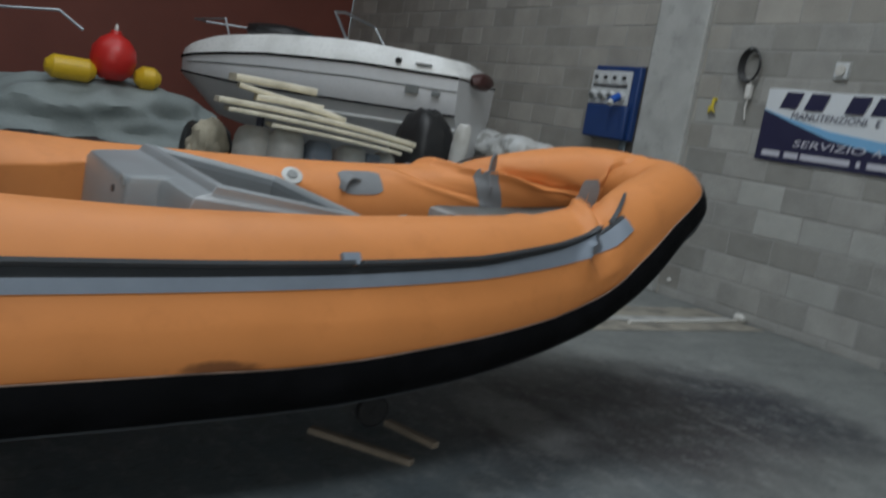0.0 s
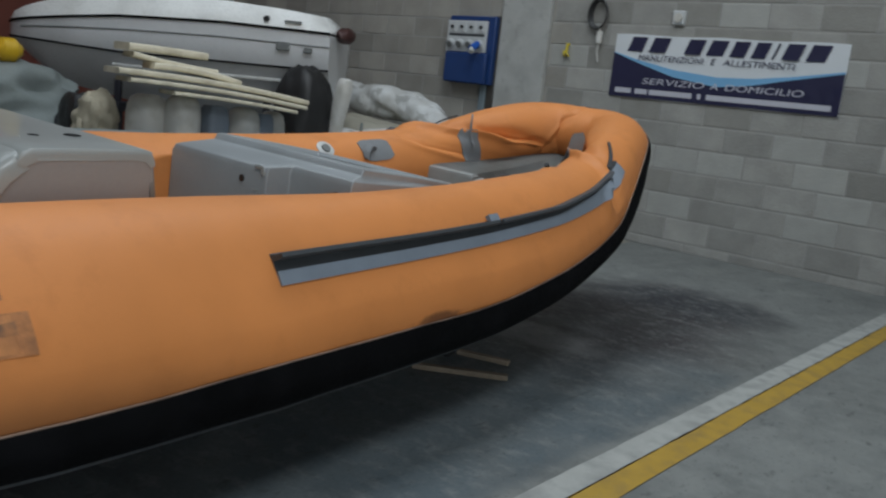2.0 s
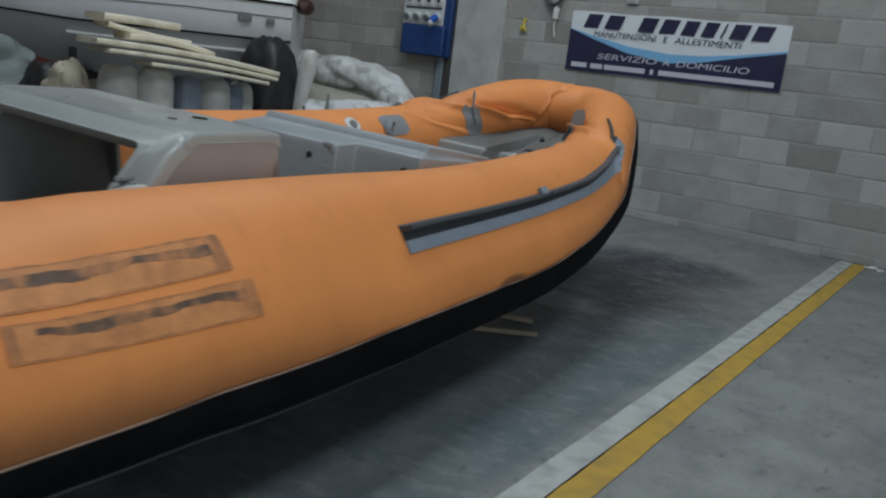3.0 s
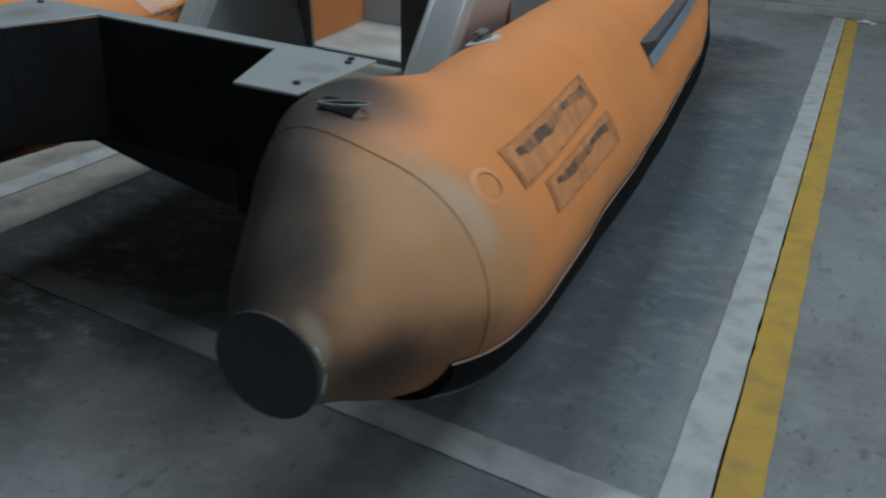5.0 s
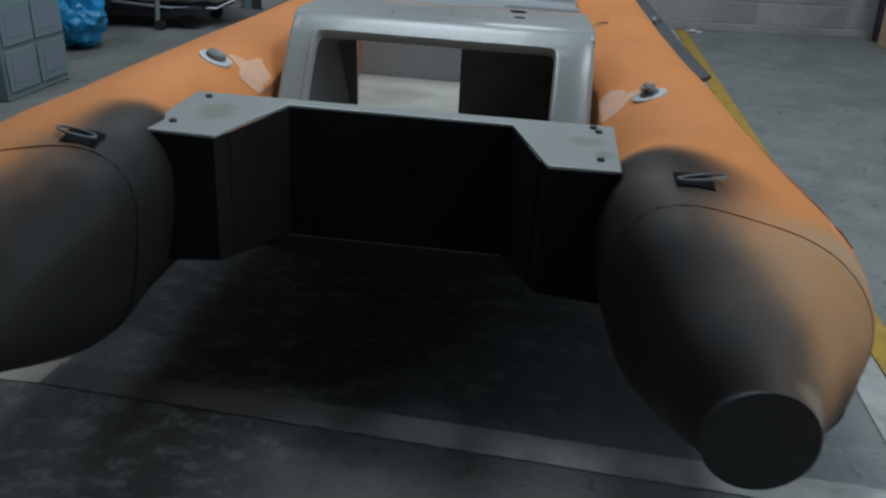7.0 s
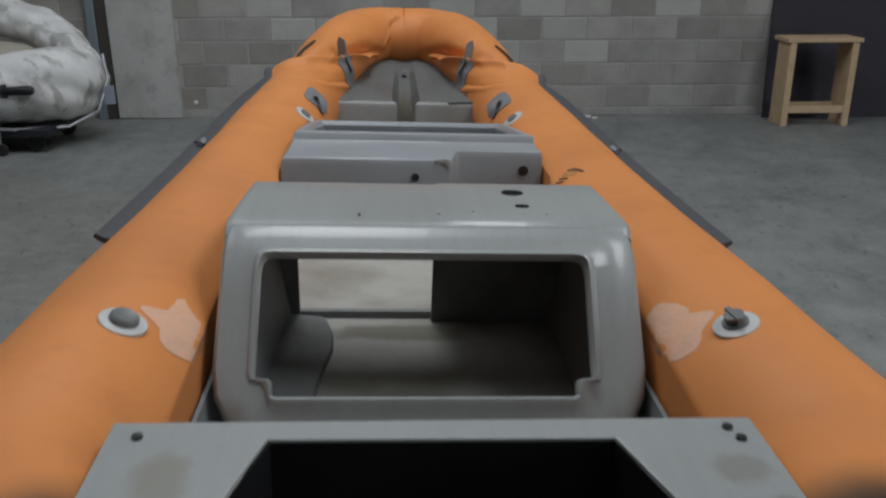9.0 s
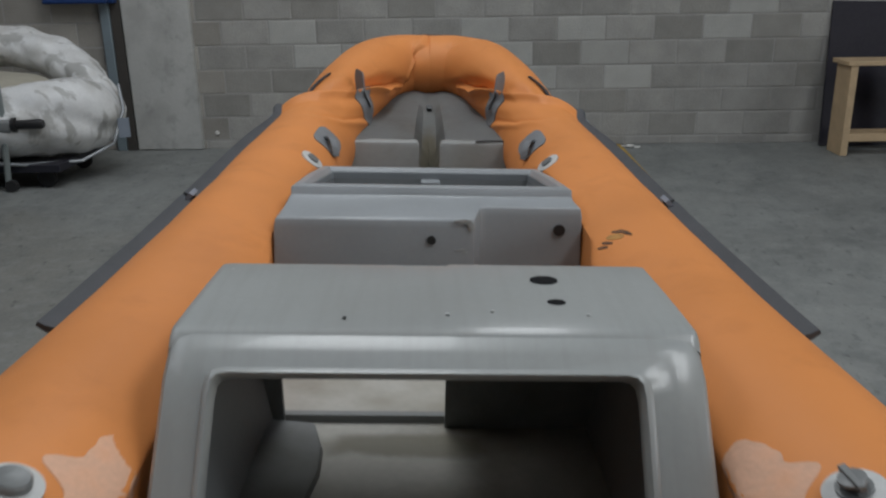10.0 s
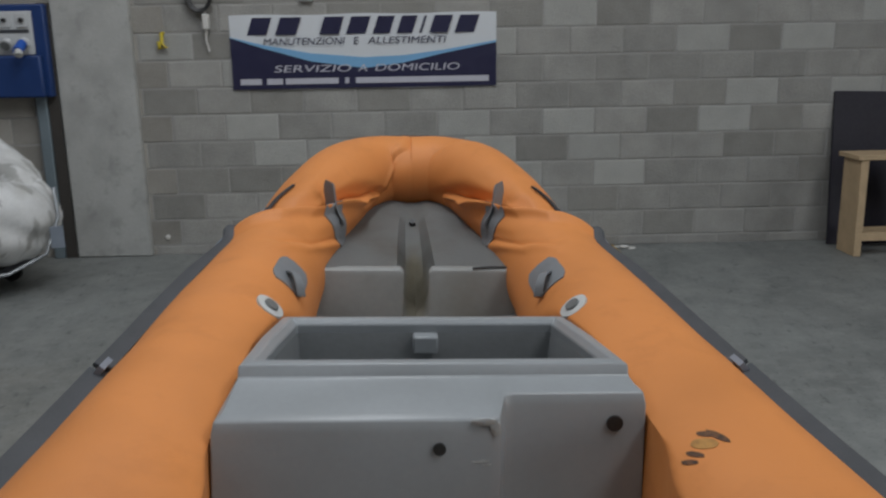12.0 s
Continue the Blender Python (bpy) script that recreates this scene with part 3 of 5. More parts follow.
SLACK_OUT = (0.0, 0.036, 0.036, 0.022, 0.020, 0.024, 0.020, 0.0)
# the stern ends swell towards the transom, to which they are bonded
SWELL_V = (-0.43, -0.32, -0.19, -0.05, 0.06, 0.2, 0.36)
SWELL = (0.0, 0.033, 0.072, 0.095, 0.092, 0.05, 0.0)
# lower down the slack fabric sags outwards, most amidships
SAG_V = (0.2, 0.6, 1.0, 1.4, 1.95, 2.4, 2.8, 3.2, 3.5, 3.8, 4.1, 4.3)
SAG = (0.0, 0.012, 0.045, 0.064, 0.068, 0.079, 0.075, 0.054, 0.045, 0.02, 0.0, 0.0)
# and they are tucked up underneath, beside the transom
TUCK_V = (-0.16, -0.10, -0.05, 0.08, 0.35, 0.8, 1.2)
TUCK = (0.0, 0.015, 0.07, 0.135, 0.125, 0.05, 0.0)
SLACK_TOP = (0.0, -0.004, -0.012, -0.004, 0.006, 0.020, 0.018, 0.0)


def tube_point(s, deg, off=0.0):
    """A place on the tube's skin: s runs along the line, deg 0 is outboard and 90 up."""
    i = min(int(s), NALL - 2)
    f = s - i
    c0, o0, u0, r0 = tube_frame(i)
    c1, o1, u1, r1 = tube_frame(i + 1)
    c, o, u, r = c0.lerp(c1, f), o0.lerp(o1, f).normalized(), u0.lerp(u1, f).normalized(), r0 + (r1 - r0) * f
    a = radians(deg)
    h = abs(s - NH)
    # slack folds where the fabric bends round the bow
    side_ = 1 if s <= NH else -1
    for degs, hs, deep, wide, only in FOLDS:
        if (only and only != side_) or not degs[0] - 20 < deg < degs[-1] + 20:
            continue
        x = (h - float(np.interp(deg, degs, hs)) + 0.25 * noise.noise(Vector((deg * 0.05, side_ * 4.0, deep * 90)))) / wide
        if abs(x) < 7:
            fade = min(1.0, (deg - degs[0] + 20) / 30, (degs[-1] + 15 - deg) / 50)
            r *= 1 - deep * fade * (0.75 * math.exp(-abs(x + 0.9) ** 1.3) - 0.55 * g(x, 1.2, 1.2) + 0.42 * g(x, -3.0, 2.0))
    r *= 1 - 0.05 * g(h, 40, 5) * g(deg, 45, 40) + 0.02 * g(h, 24, 8) * g(deg, 90, 60)
    w = noise.noise(Vector((s * 0.16, deg * 0.02, 1.7)))
    r *= 1 + 0.012 * w
    if 14 < h < 60:
        r *= 1 + 0.012 * math.sin((deg + h * 3.0) * 0.10) * g(h, 38, 10)
    around = (deg + 90) % 360 - 90
    r -= float(np.interp(c.y, SLACK_V, SLACK_OUT)) * g(around, 40, 36) + float(np.interp(c.y, SLACK_V, SLACK_TOP)) * g(around, 104, 26)
    r += float(np.interp(c.y, SAG_V, SAG)) * g(around, -22, 28 if around > -22 else 52)
    under = (deg - 60) % 360 - 180
    r -= float(np.interp(c.y, TUCK_V, TUCK)) * g(under, 0, 32)
    r += float(np.interp(c.y, SWELL_V, SWELL)) * g(around, 134, 28)
    p = c + (o * math.cos(a) + u * math.sin(a)) * (r + off)
    # the tube is pressed flat where the console and the seat box stand against it
    lim = float(np.interp(p.y, SQUASH_V, SQUASH_U))
    if lim and abs(p.x) < lim and 100 < deg < 260:
        p.x = math.copysign(lim, c.x)
    return p


DEGS = [*np.arange(0, 90, 5.0), *np.arange(90, 222, 1.6), *np.arange(222, 360, 8.0)]
bm = loft([[tube_point(s, d) for d in DEGS] for s in np.concatenate([np.arange(0, NH - 58, 0.7), np.arange(NH - 58, NH + 58, 0.3), np.arange(NH + 58, NALL - 0.999, 0.7)])])
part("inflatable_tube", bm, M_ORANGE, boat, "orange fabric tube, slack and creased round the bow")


def at_v(v):
    """The place along the right-hand tube at a distance from the stern."""
    return float(np.interp(v, HALF[:, 1], np.arange(len(HALF))))


def ribbon(s_list, lo, hi, off, thick, n=6, flip=False, round_=0.0):
    """A strip glued on the tube between two angles, which may change along it."""
    rings = []
    for k, s in enumerate(s_list):
        a, b = (lo[k], hi[k]) if isinstance(lo, (list, np.ndarray)) else (lo, hi)
        ro = round_[k] if isinstance(round_, np.ndarray) else round_
        top = [tube_point(s, a + (b - a) * j / n, off + thick + ro * math.sin(math.pi * (j / n) ** 1.35) ** 0.6) for j in range(n + 1)]
        bot = [tube_point(s, a + (b - a) * j / n, off) for j in range(n, -1, -1)]
        rings.append(top + bot)
    if flip:
        rings = [[Vector((-p[0], p[1], p[2])) for p in r] for r in rings]
    return loft(rings)


def banded(s_list, sections, flip=False):
    """A moulded strip on the tube; each section is a ring of (angle, height above the skin)."""
    rings = [[tube_point(s, d, o) for d, o in sec] for s, sec in zip(s_list, sections)]
    if flip:
        rings = [[Vector((-p[0], p[1], p[2])) for p in r] for r in rings]
    return loft(rings)


# black rubbing strake below the tubes and up over the bow
ss = np.arange(at_v(-0.20), NALL - 1 - at_v(-0.20), 0.6)
hh = np.abs(ss - NH)
top = np.interp(hh, [0, 8, 14, 20, 26, 31, 36, 44, 55, 64, 76, 90, 100, 110, 200], [80, 64, 44, 28, 16, 10, 0, -12, -20, -19, -22, -20, -23, -22, -20])
bot = np.interp(hh, [0, 8, 14, 20, 26, 34, 44, 60, 85, 100, 200], [22, 10, -6, -26, -44, -58, -64, -68, -68, -66, -66])
BULGE = np.interp(hh, [0, 14, 22, 32, 41, 55, 80, 90, 100, 110, 122, 129, 200], [0.0, 0.001, 0.006, 0.022, 0.038, 0.054, 0.056, 0.050, 0.044, 0.024, 0.018, 0.012, 0.0])
strake = part("rub_strake", ribbon(ss, bot, top, 0.001, 0.006, 10, False, BULGE), M_STRAKE, boat, "wide black rubber strake")
mid = (top + bot) / 2
part("strake_rib", ribbon(ss, mid - 6, mid + 0, 0.004, 0.006, 4, False, BULGE), M_DARKFAB, strake, "raised rubber rib")
part("strake_edge", ribbon(ss, top - 1.0, top + 0.5, 0.0015, 0.004, 3), M_SEAM, strake, "thin pale seam along the strake")
part("strake_edge", ribbon(ss, bot - 1.5, bot + 1.0, 0.0015, 0.008, 3), M_DARKFAB, strake, "thin grey lower edge")

for side in (False, True):
    # grey strip along each tube: lower band, groove shade as dark band, stiff lip
    s1 = np.arange(at_v(1.39), at_v(3.74), 0.5)
    vv = np.interp(s1, np.arange(len(HALF)), HALF[:, 1])
    lo = np.interp(vv, [1.4, 2.9, 3.3, 3.6, 3.74], [17, 18, 21, 24, 34])
    hi = np.interp(vv, [1.4, 2.9, 3.3, 3.6, 3.74], [35, 35, 41, 50, 57])
    gap = np.interp(vv, [1.4, 2.4, 3.2, 3.6, 4.1], [6.5, 5.5, 3.0, 1.2, 0.8])
    out = np.interp(vv, [1.4, 2.9, 3.2, 3.5, 3.7], [0.044, 0.044, 0.038, 0.021, 0.009])
    strip = part("side_strip", banded(s1, [((l, 0.001), (l, 0.006), ((l + h) / 2 - g_, 0.008), (h - 3 - g_, 0.009), (h - 3 - g_, 0.001)) for l, h, g_ in zip(lo, hi, gap)], side), M_GREYFAB, boat, "grey fabric strip along the tube")
    part("strip_groove", banded(s1, [((h - 4 - g_, 0.001), (h - 4 - g_, 0.004), (h - 2, 0.004), (h - 2, 0.001)) for h, g_ in zip(hi, gap)], side), M_DARKFAB, strip, "dark band painted for the shade in the strip's groove")
    lips = [((h - 3, 0.001), (h - 3.6, o_ * 0.55), (h - 3.0, o_), (h - 0.8, o_ + 0.002), (h - 0.3, o_ * 0.6), (h + 1.5, 0.006), (h + 2.5, 0.001)) for h, o_ in zip(hi, out)]
    kT = int(np.searchsorted(vv, 2.42))
    part("strip_lip", banded(s1[:kT], lips[:kT], side), M_LIP, strip, "stiff grey lip standing out from the tube")
    part("strip_lip", banded(s1[kT:], lips[kT:], side), M_LIP, strip, "low grey lip along the tube")
    sT = at_v(2.42)
    part("strip_tab", ribbon([sT - 0.6, sT - 0.5, sT + 0.5, sT + 0.6], 33, 41, 0.012, 0.016, 4, side), M_GREYFAB, strip, "grey fabric tab")
    sE = np.linspace(at_v(3.66), at_v(3.85), 9)
    part("strip_end", ribbon(sE, np.linspace(52, 80, 9), np.linspace(59, 84, 9), 0.006, 0.008, 4, side), M_DARKFAB, strip, "dark loose end of the strip")

# faded lettering patches on the tube
for v0, v1, a0, a1, b0, b1 in ((0.045, 0.70, 38, 35, 57, 56), (0.145, 0.74, 18, 8.5, 33, 28)):
    s2 = np.linspace(at_v(v0), at_v(v1), 24)
    f = np.linspace(0, 1, 24)
    lo, hi = a0 + (a1 - a0) * f, b0 + (b1 - b0) * f
    decal = part("decal_patch", ribbon(s2, lo, hi, 0.0005, 0.0015, 4), M_DECAL, boat, "faded brown rectangle where lettering was stripped")
    wob = 0.7 * np.sin(f * 19 + a0) + 0.5 * np.sin(f * 47)
    part("scraped_bar", ribbon(s2[3:-1], (lo + (hi - lo) * (0.55 + 0.06 * np.sin(f * 11)) + wob)[3:-1], (lo + (hi - lo) * 0.80 + wob * 0.6)[3:-1], 0.002, 0.0006, 4), M_CHAR, decal, "dark scraped remains of a bar")
    for la, lb in ((0.0, 0.05), (0.965, 1.0)):
        ragged = 0.5 + 0.5 * np.sin(f * 23 + la * 7)
        part("decal_edge", ribbon(s2, lo + (hi - lo) * la, lo + (hi - lo) * lb + 0.5 * ragged, 0.0021, 0.0005, 2), M_EDGE, decal, "darker glue edge")
    for k, (fa, fb) in enumerate(((0.0, 0.05), (0.95, 1.0))):
        part("decal_edge", ribbon(np.linspace(s2[0], s2[-1], 41)[int(fa * 40):int(fb * 40) + 1], *[np.interp(np.linspace(fa, fb, int(fb * 40) - int(fa * 40) + 1), f, q) for q in (lo, hi)], 0.0021, 0.0005, 4), M_EDGE, decal, "darker glue edge")
q_ = np.linspace(0, 2 * math.pi, 25)
ring_p = [tube_point(at_v(-0.055) + 1.5 * math.cos(k), 49 + 7.5 * math.sin(k), 0.001) for k in q_]
part("glue_ring", sweep(ring_p, 0.006, 6, flat=0.12), M_FADED, boat, "faint pale ring on the fabric")

# bands at the cone seams, black end caps, lifting rings
for mir in (1, -1):
    flip = mir < 0

    def mp(p):
        return Vector((p[0] * mir, p[1], p[2]))

    part("seam_band", ribbon([at_v(-0.145), at_v(-0.12)], 0, 359.9, 0.0005, 0.0018, 48, flip), M_ORANGE, boat)
    c0 = mp((0.692, -0.435, 0.616))
    cap = part("end_cap", lathe([(0.0, -0.008), (0.086, -0.008), (0.0935, -0.002), (0.0935, 0.012), (0.0, 0.014)], 28, Matrix.Translation(c0) @ pose(0, 0, 0, 90, 0, 0)), M_BLACKPL, boat, "round black rubber end cap")
    arc = [c0 + Vector((0.0940 * math.cos(t), 0.004 + 0.002 * math.sin(9 * t), 0.0940 * math.sin(t))) for t in np.linspace(-0.3, 2.3, 19)]
    part("scuffed_rim", sweep(arc, [0.0010 + 0.0026 * math.sin(math.pi * k / 18) * (0.75 + 0.25 * math.sin(k * 2.1)) for k in range(19)], 6), M_CHALK, cap, "pale scuffed rim")
    lug_v, lug_deg = (-0.117, 117) if flip else (-0.075, 112)
    lug = mp(tube_point(at_v(lug_v), lug_deg, 0.004))
    base = part("ring_plate", ribbon([at_v(lug_v + q) for q in (-0.020, -0.012, 0.0, 0.012, 0.020)], lug_deg - 4, lug_deg + 8, 0.001, 0.003, 6, flip), M_BLACKPAINT, boat)
    part("lifting_ring", sweep([lug + Vector((mir * 0.045 * math.cos(t), 0.015 * math.sin(t) + 0.012 * math.cos(t), 0.006 + 0.003 * math.cos(t))) for t in np.linspace(0, 2 * math.pi, 17)], 0.0026, 6), M_VALVE, base, "small sooty ring")

    # inflation valves
    for v, deg, r in ((0.66, 111.5, 0.045), (2.80, 130, 0.046)):
        p0, q = mp(tube_point(at_v(v), deg, 0.0)), mp(tube_point(at_v(v), deg, 0.01))
        up = (q - p0).normalized()
        mm = Matrix.Translation(p0) @ up.to_track_quat("Z", "Y").to_matrix().to_4x4()
        disc = part("valve_disc", lathe([(0, -0.004), (r, -0.004), (r, 0.003), (r - 0.006, 0.005), (0, 0.006)], 28, mm), M_VALVE_W, boat, "white rubber valve disc")
        if v < 1 and mir > 0:
            prof = [(0, 0.005), (0.026, 0.005), (0.026, 0.010), (0.012, 0.012), (0.011, 0.018), (0.020, 0.020), (0.020, 0.026), (0, 0.027)]
        elif v < 1:
            prof = [(0, 0.005), (0.028, 0.005), (0.027, 0.015), (0.023, 0.019), (0.012, 0.016), (0, 0.016)]
        else:
            prof = [(0, 0.004), (0.024, 0.004), (0.022, 0.012), (0, 0.012)]
        part("valve", lathe(prof, 20, mm), M_VALVE, disc, "dark grey plastic valve")
        if v < 1 and mir > 0:
            part("valve_grip", box((-0.028, -0.006, 0.019), (0.028, 0.006, 0.03), mm), M_VALVE, disc, bevel=0.002)
    # pale patch of bare glue inboard of the stern valve
    q_ = np.linspace(-1, 1, 30)
    el = np.sqrt(np.maximum(1 - q_ ** 2, 0.004))
    rag = 0.9 * np.sin(7 * q_ + (0 if flip else 2)) + 0.5 * np.sin(17 * q_)
    spur = 9 * np.exp(-((q_ + 0.25) / 0.22) ** 2)
    part("glue_patch", ribbon(np.linspace(at_v(0.655), at_v(0.875), 30), 131 - 9 * el - spur + rag * el, 131 + 16 * el + rag * el, 0.0004, 0.0006, 8, flip), M_GLUE, boat, "pinkish white bare glue patch")

    # grey strap patches and loops near the bow
    for v, a, b, w, loop in ((3.13, 118, 152, 0.105, 0), (3.78, 132, 196, 0.058, 1)):
        s = np.linspace(at_v(v - w), at_v(v + w), 9)
        cut = 5.0 * np.array([1, 0.25, 0, 0, 0, 0, 0, 0.25, 1])
        pat = part("strap_patch", ribbon(s, a + cut, b - cut, 0.001, 0.004, 10, flip), M_PATCH, boat, "square grey reinforcing patch")
        if loop:
            root = mp(tube_point(at_v(v + 0.02), 150, 0.006))
            ctrl = [mp(tube_point(at_v(v + 0.01), 164, 0.008)), mp(tube_point(at_v(v + 0.015), 157, 0.009)), root, root + Vector((mir * 0.015, 0.0, 0.045)), root + Vector((mir * 0.024, 0.01, 0.115)), root + Vector((mir * 0.034, 0.026, 0.124)), root + Vector((mir * 0.042, 0.036, 0.085)), root + Vector((mir * 0.034, 0.035, 0.02))]
            wv, th = Vector((mir * 0.012, 0.016, 0.004)), Vector((0.003 * mir, -0.003, 0.002))
        else:
            root = mp(tube_point(at_v(v - 0.05), 140, 0.006))
            ctrl = [root + Vector((mir * 0.03, 0.05, 0.02)), root + Vector((mir * 0.012, 0.02, 0.03)), root + Vector((-mir * 0.006, -0.02, 0.034)), root + Vector((-mir * 0.02, -0.05, 0.012)), root + Vector((-mir * 0.026, -0.06, -0.02))]
            wv, th = Vector((mir * 0.012, -0.009, 0.006)), Vector((0, 0, 0.004))
        rings = []
        for p in catmull([tuple(p) for p in ctrl], 6):
            p = Vector(p)
            rings.append([p - wv + th, p + wv + th, p + wv - th, p - wv - th])
        part("strap_loop", loft(rings), M_PATCH, pat, "grey webbing loop")

# chafed marks on the tube top
for v0, v1, d0, w_, mt in ((1.868, 1.935, 112.0, 2.2, M_SCORCH), (1.866, 1.915, 119.5, 5.0, M_GLUE_OLD), (1.85, 1.89, 126.0, 1.9, M_SCORCH), (1.84, 1.872, 130.0, 2.0, M_SCORCH), (1.905, 1.938, 116.0, 2.8, M_SCORCH)):
    q_ = np.linspace(-1, 1, 7)
    half_w = w_ * np.sqrt(np.maximum(1 - q_ ** 2, 0.03))
    lean = 2.5 * q_
    part("chafe_mark", ribbon(np.linspace(at_v(v0), at_v(v1), 7), d0 + lean - half_w, d0 + lean + half_w, 0.0006, 0.0008, 4), mt, boat, "dark chafed mark")

# hull below and deck inside
vs = np.linspace(0.36, 4.35, 34)


def hull_w(v):
    return float(np.interp(v, [0, 2.0, 3.0, 3.5, 3.9, 4.2, 4.4], [0.52, 0.52, 0.46, 0.36, 0.22, 0.09, 0.02]))


def keel_z(v):
    return float(np.interp(v, [0, 1.5, 2.6, 3.4, 3.9, 4.4], [0.42, 0.38, 0.37, 0.47, 0.64, 0.84]))


def chine_z(v):
    return float(np.interp(v, [0, 2.0, 3.0, 3.6, 4.4], [0.53, 0.53, 0.57, 0.65, 0.86]))


rings = []
for v in vs:
    w, kz, cz = hull_w(v), keel_z(v), chine_z(v)
    cz = min(cz, 0.515) if v < 3.45 else cz - 0.07
    rings.append([(-w, v, cz + 0.02), (-w, v, cz), (-w * 0.5, v, (cz + kz) / 2 - 0.005), (0, v, kz), (w * 0.5, v, (cz + kz) / 2 - 0.005), (w, v, cz), (w, v, cz + 0.02), (0, v, max(cz + 0.02, min(kz + 0.03, 0.535)))])
part("hull", loft(rings), M_NAVY, boat, "dark hull bottom")

deck_ring = [(0.48, 0.30), (0.47, 1.4), (0.46, 2.1), (0.42, 2.7), (0.36, 3.2), (0.32, 3.46), (-0.32, 3.46), (-0.36, 3.2), (-0.42, 2.7), (-0.46, 2.1), (-0.47, 1.4), (-0.48, 0.30)]
part("deck", slab(deck_ring, 0.545, 0.565), M_DECK, boat, "stained grey deck")
for mir in (1, -1):
    rings = []
    for v in np.linspace(0.3, 3.5, 14):
        w = float(np.interp(v, [0.3, 1.4, 2.1, 2.7, 3.2, 3.5], [0.48, 0.47, 0.46, 0.42, 0.36, 0.32]))
        rings.append([(mir * (w - 0.012), v, 0.566), (mir * (w + 0.06), v, 0.64), (mir * (w + 0.07), v, 0.60), (mir * (w + 0.005), v, 0.55)])
    part("deck_upstand", loft(rings), M_GRP_IN, boat)
    part("tube_collar", loft([[(mir * a, v, z) for a, z in ((0.430, 0.567), (0.440, 0.60), (0.456, 0.66), (0.460, 0.695), (0.468, 0.698), (0.468, 0.567))] for v in (0.322, 0.5, 0.7, 1.0)]), M_SHADED_IN, boat, "grey moulding between tube and deck, darkened for the gap's shade")

# transom: light rim round a black engine well
TR = 0.893
rim = [(-0.500, 0.296), (-0.495, -0.012), (-0.343, -0.018), (-0.270, 0.250), (0.245, 0.250), (0.325, -0.012), (0.468, -0.006), (0.472, 0.306)]
transom = part("transom", slab(rim, TR - 0.007, TR), M_GRP, boat, "pale grey transom rim", bevel=0.002)
outer = [(-0.495, -0.012), (-0.343, -0.018), (-0.270, 0.250), (0.245, 0.250), (0.325, -0.012), (0.468, -0.006)]
inner = [(-0.495, 0.032), (-0.328, 0.030), (-0.252, 0.296), (0.230, 0.298), (0.307, 0.034), (0.468, 0.038)]
low = [0.60, 0.615, 0.57, 0.57, 0.615, 0.60]
bm = bmesh.new()
col = []
for (a, b), (c, d), z in zip(outer, inner, low):
    col.append([bm.verts.new((a, b, TR - 0.0075)), bm.verts.new((a, b, z)), bm.verts.new((c, d, z)), bm.verts.new((c, d, TR - 0.0075))])
for p, q in zip(col, col[1:]):
    for i in range(4):
        bm.faces.new((p[i], p[(i + 1) % 4], q[(i + 1) % 4], q[i]))
bm.faces.new(col[0])
bm.faces.new(col[-1][::-1])
part("engine_well", bm, M_BLACKPAINT, transom, "black-painted engine well", smooth=False)
for u, v in ((-0.455, 0.255), (-0.455, 0.05), (0.425, 0.275), (0.435, 0.245), (0.43, 0.05)):
    part("transom_bolt", rod((u, v, TR), (u, v, TR + 0.005), 0.008, 10), M_BLACKPL, transom)

# steering console: an open box with a sloping frame
W = 0.447


def face_pt(u, h):
    """A place on the sloping aft face: h 0 at the foot and 1 at the top edge."""
    pts = [(0.60, 0.566), (0.66, 0.66), (0.89, 0.945), (0.955, 0.985)]
    v, z = np.interp(h, [0, 0.22, 0.88, 1], [p[0] for p in pts]), np.interp(h, [0, 0.22, 0.88, 1], [p[1] for p in pts])
    return (u, float(v), float(z))


def face_w(h):
    return float(np.interp(h, [0, 0.15, 0.35, 0.88, 1.0], [0.33, 0.395, 0.45, W, W - 0.003]))


# the opening: straight sides, rounded upper corners and a small step at each lower corner
half_in = [(0.0, 0.318), (0.16, 0.318), (0.308, 0.318), (0.316, 0.326), (0.317, 0.372), (0.322, 0.384), (0.348, 0.388), (0.352, 0.40), (0.352, 0.55), (0.352, 0.70), (0.352, 0.80), (0.349, 0.845), (0.340, 0.863), (0.322, 0.868), (0.16, 0.868), (0.0, 0.868)]
half_out = [(0.0, 0.0), (0.5, 0.0), (0.8, 0.0), (0.96, 0.04), (1.0, 0.14), (1.0, 0.24), (1.0, 0.32), (1.0, 0.42), (1.0, 0.58), (1.0, 0.72), (1.0, 0.86), (1.0, 0.94), (0.985, 0.985), (0.93, 1.0), (0.5, 1.0), (0.0, 1.0)]
in3 = [face_pt(u - 0.014, h) for u, h in half_in] + [face_pt(-u - 0.014, h) for u, h in half_in[-2:0:-1]]
out3 = [face_pt(u * face_w(h), h) for u, h in half_out] + [face_pt(-u * face_w(h), h) for u, h in half_out[-2:0:-1]]
nrm = Vector((0, -0.285, 0.23)).normalized() * -0.018


def between(k, lift):
    return [tuple(Vector(a) * (1 - k) + Vector(b) * k + nrm * lift) for a, b in zip(out3, in3)]


rings = [between(-0.03, 2.5), between(-0.03, 1.0), between(0.02, 0.25), between(0.10, -0.12), between(0.5, -0.15), between(0.84, -0.12), between(0.90, -0.45), between(0.97, -0.5), between(1.0, -0.2), between(1.02, 1.2), between(0.99, 2.2), between(0.5, 1.2), between(-0.03, 2.5)]
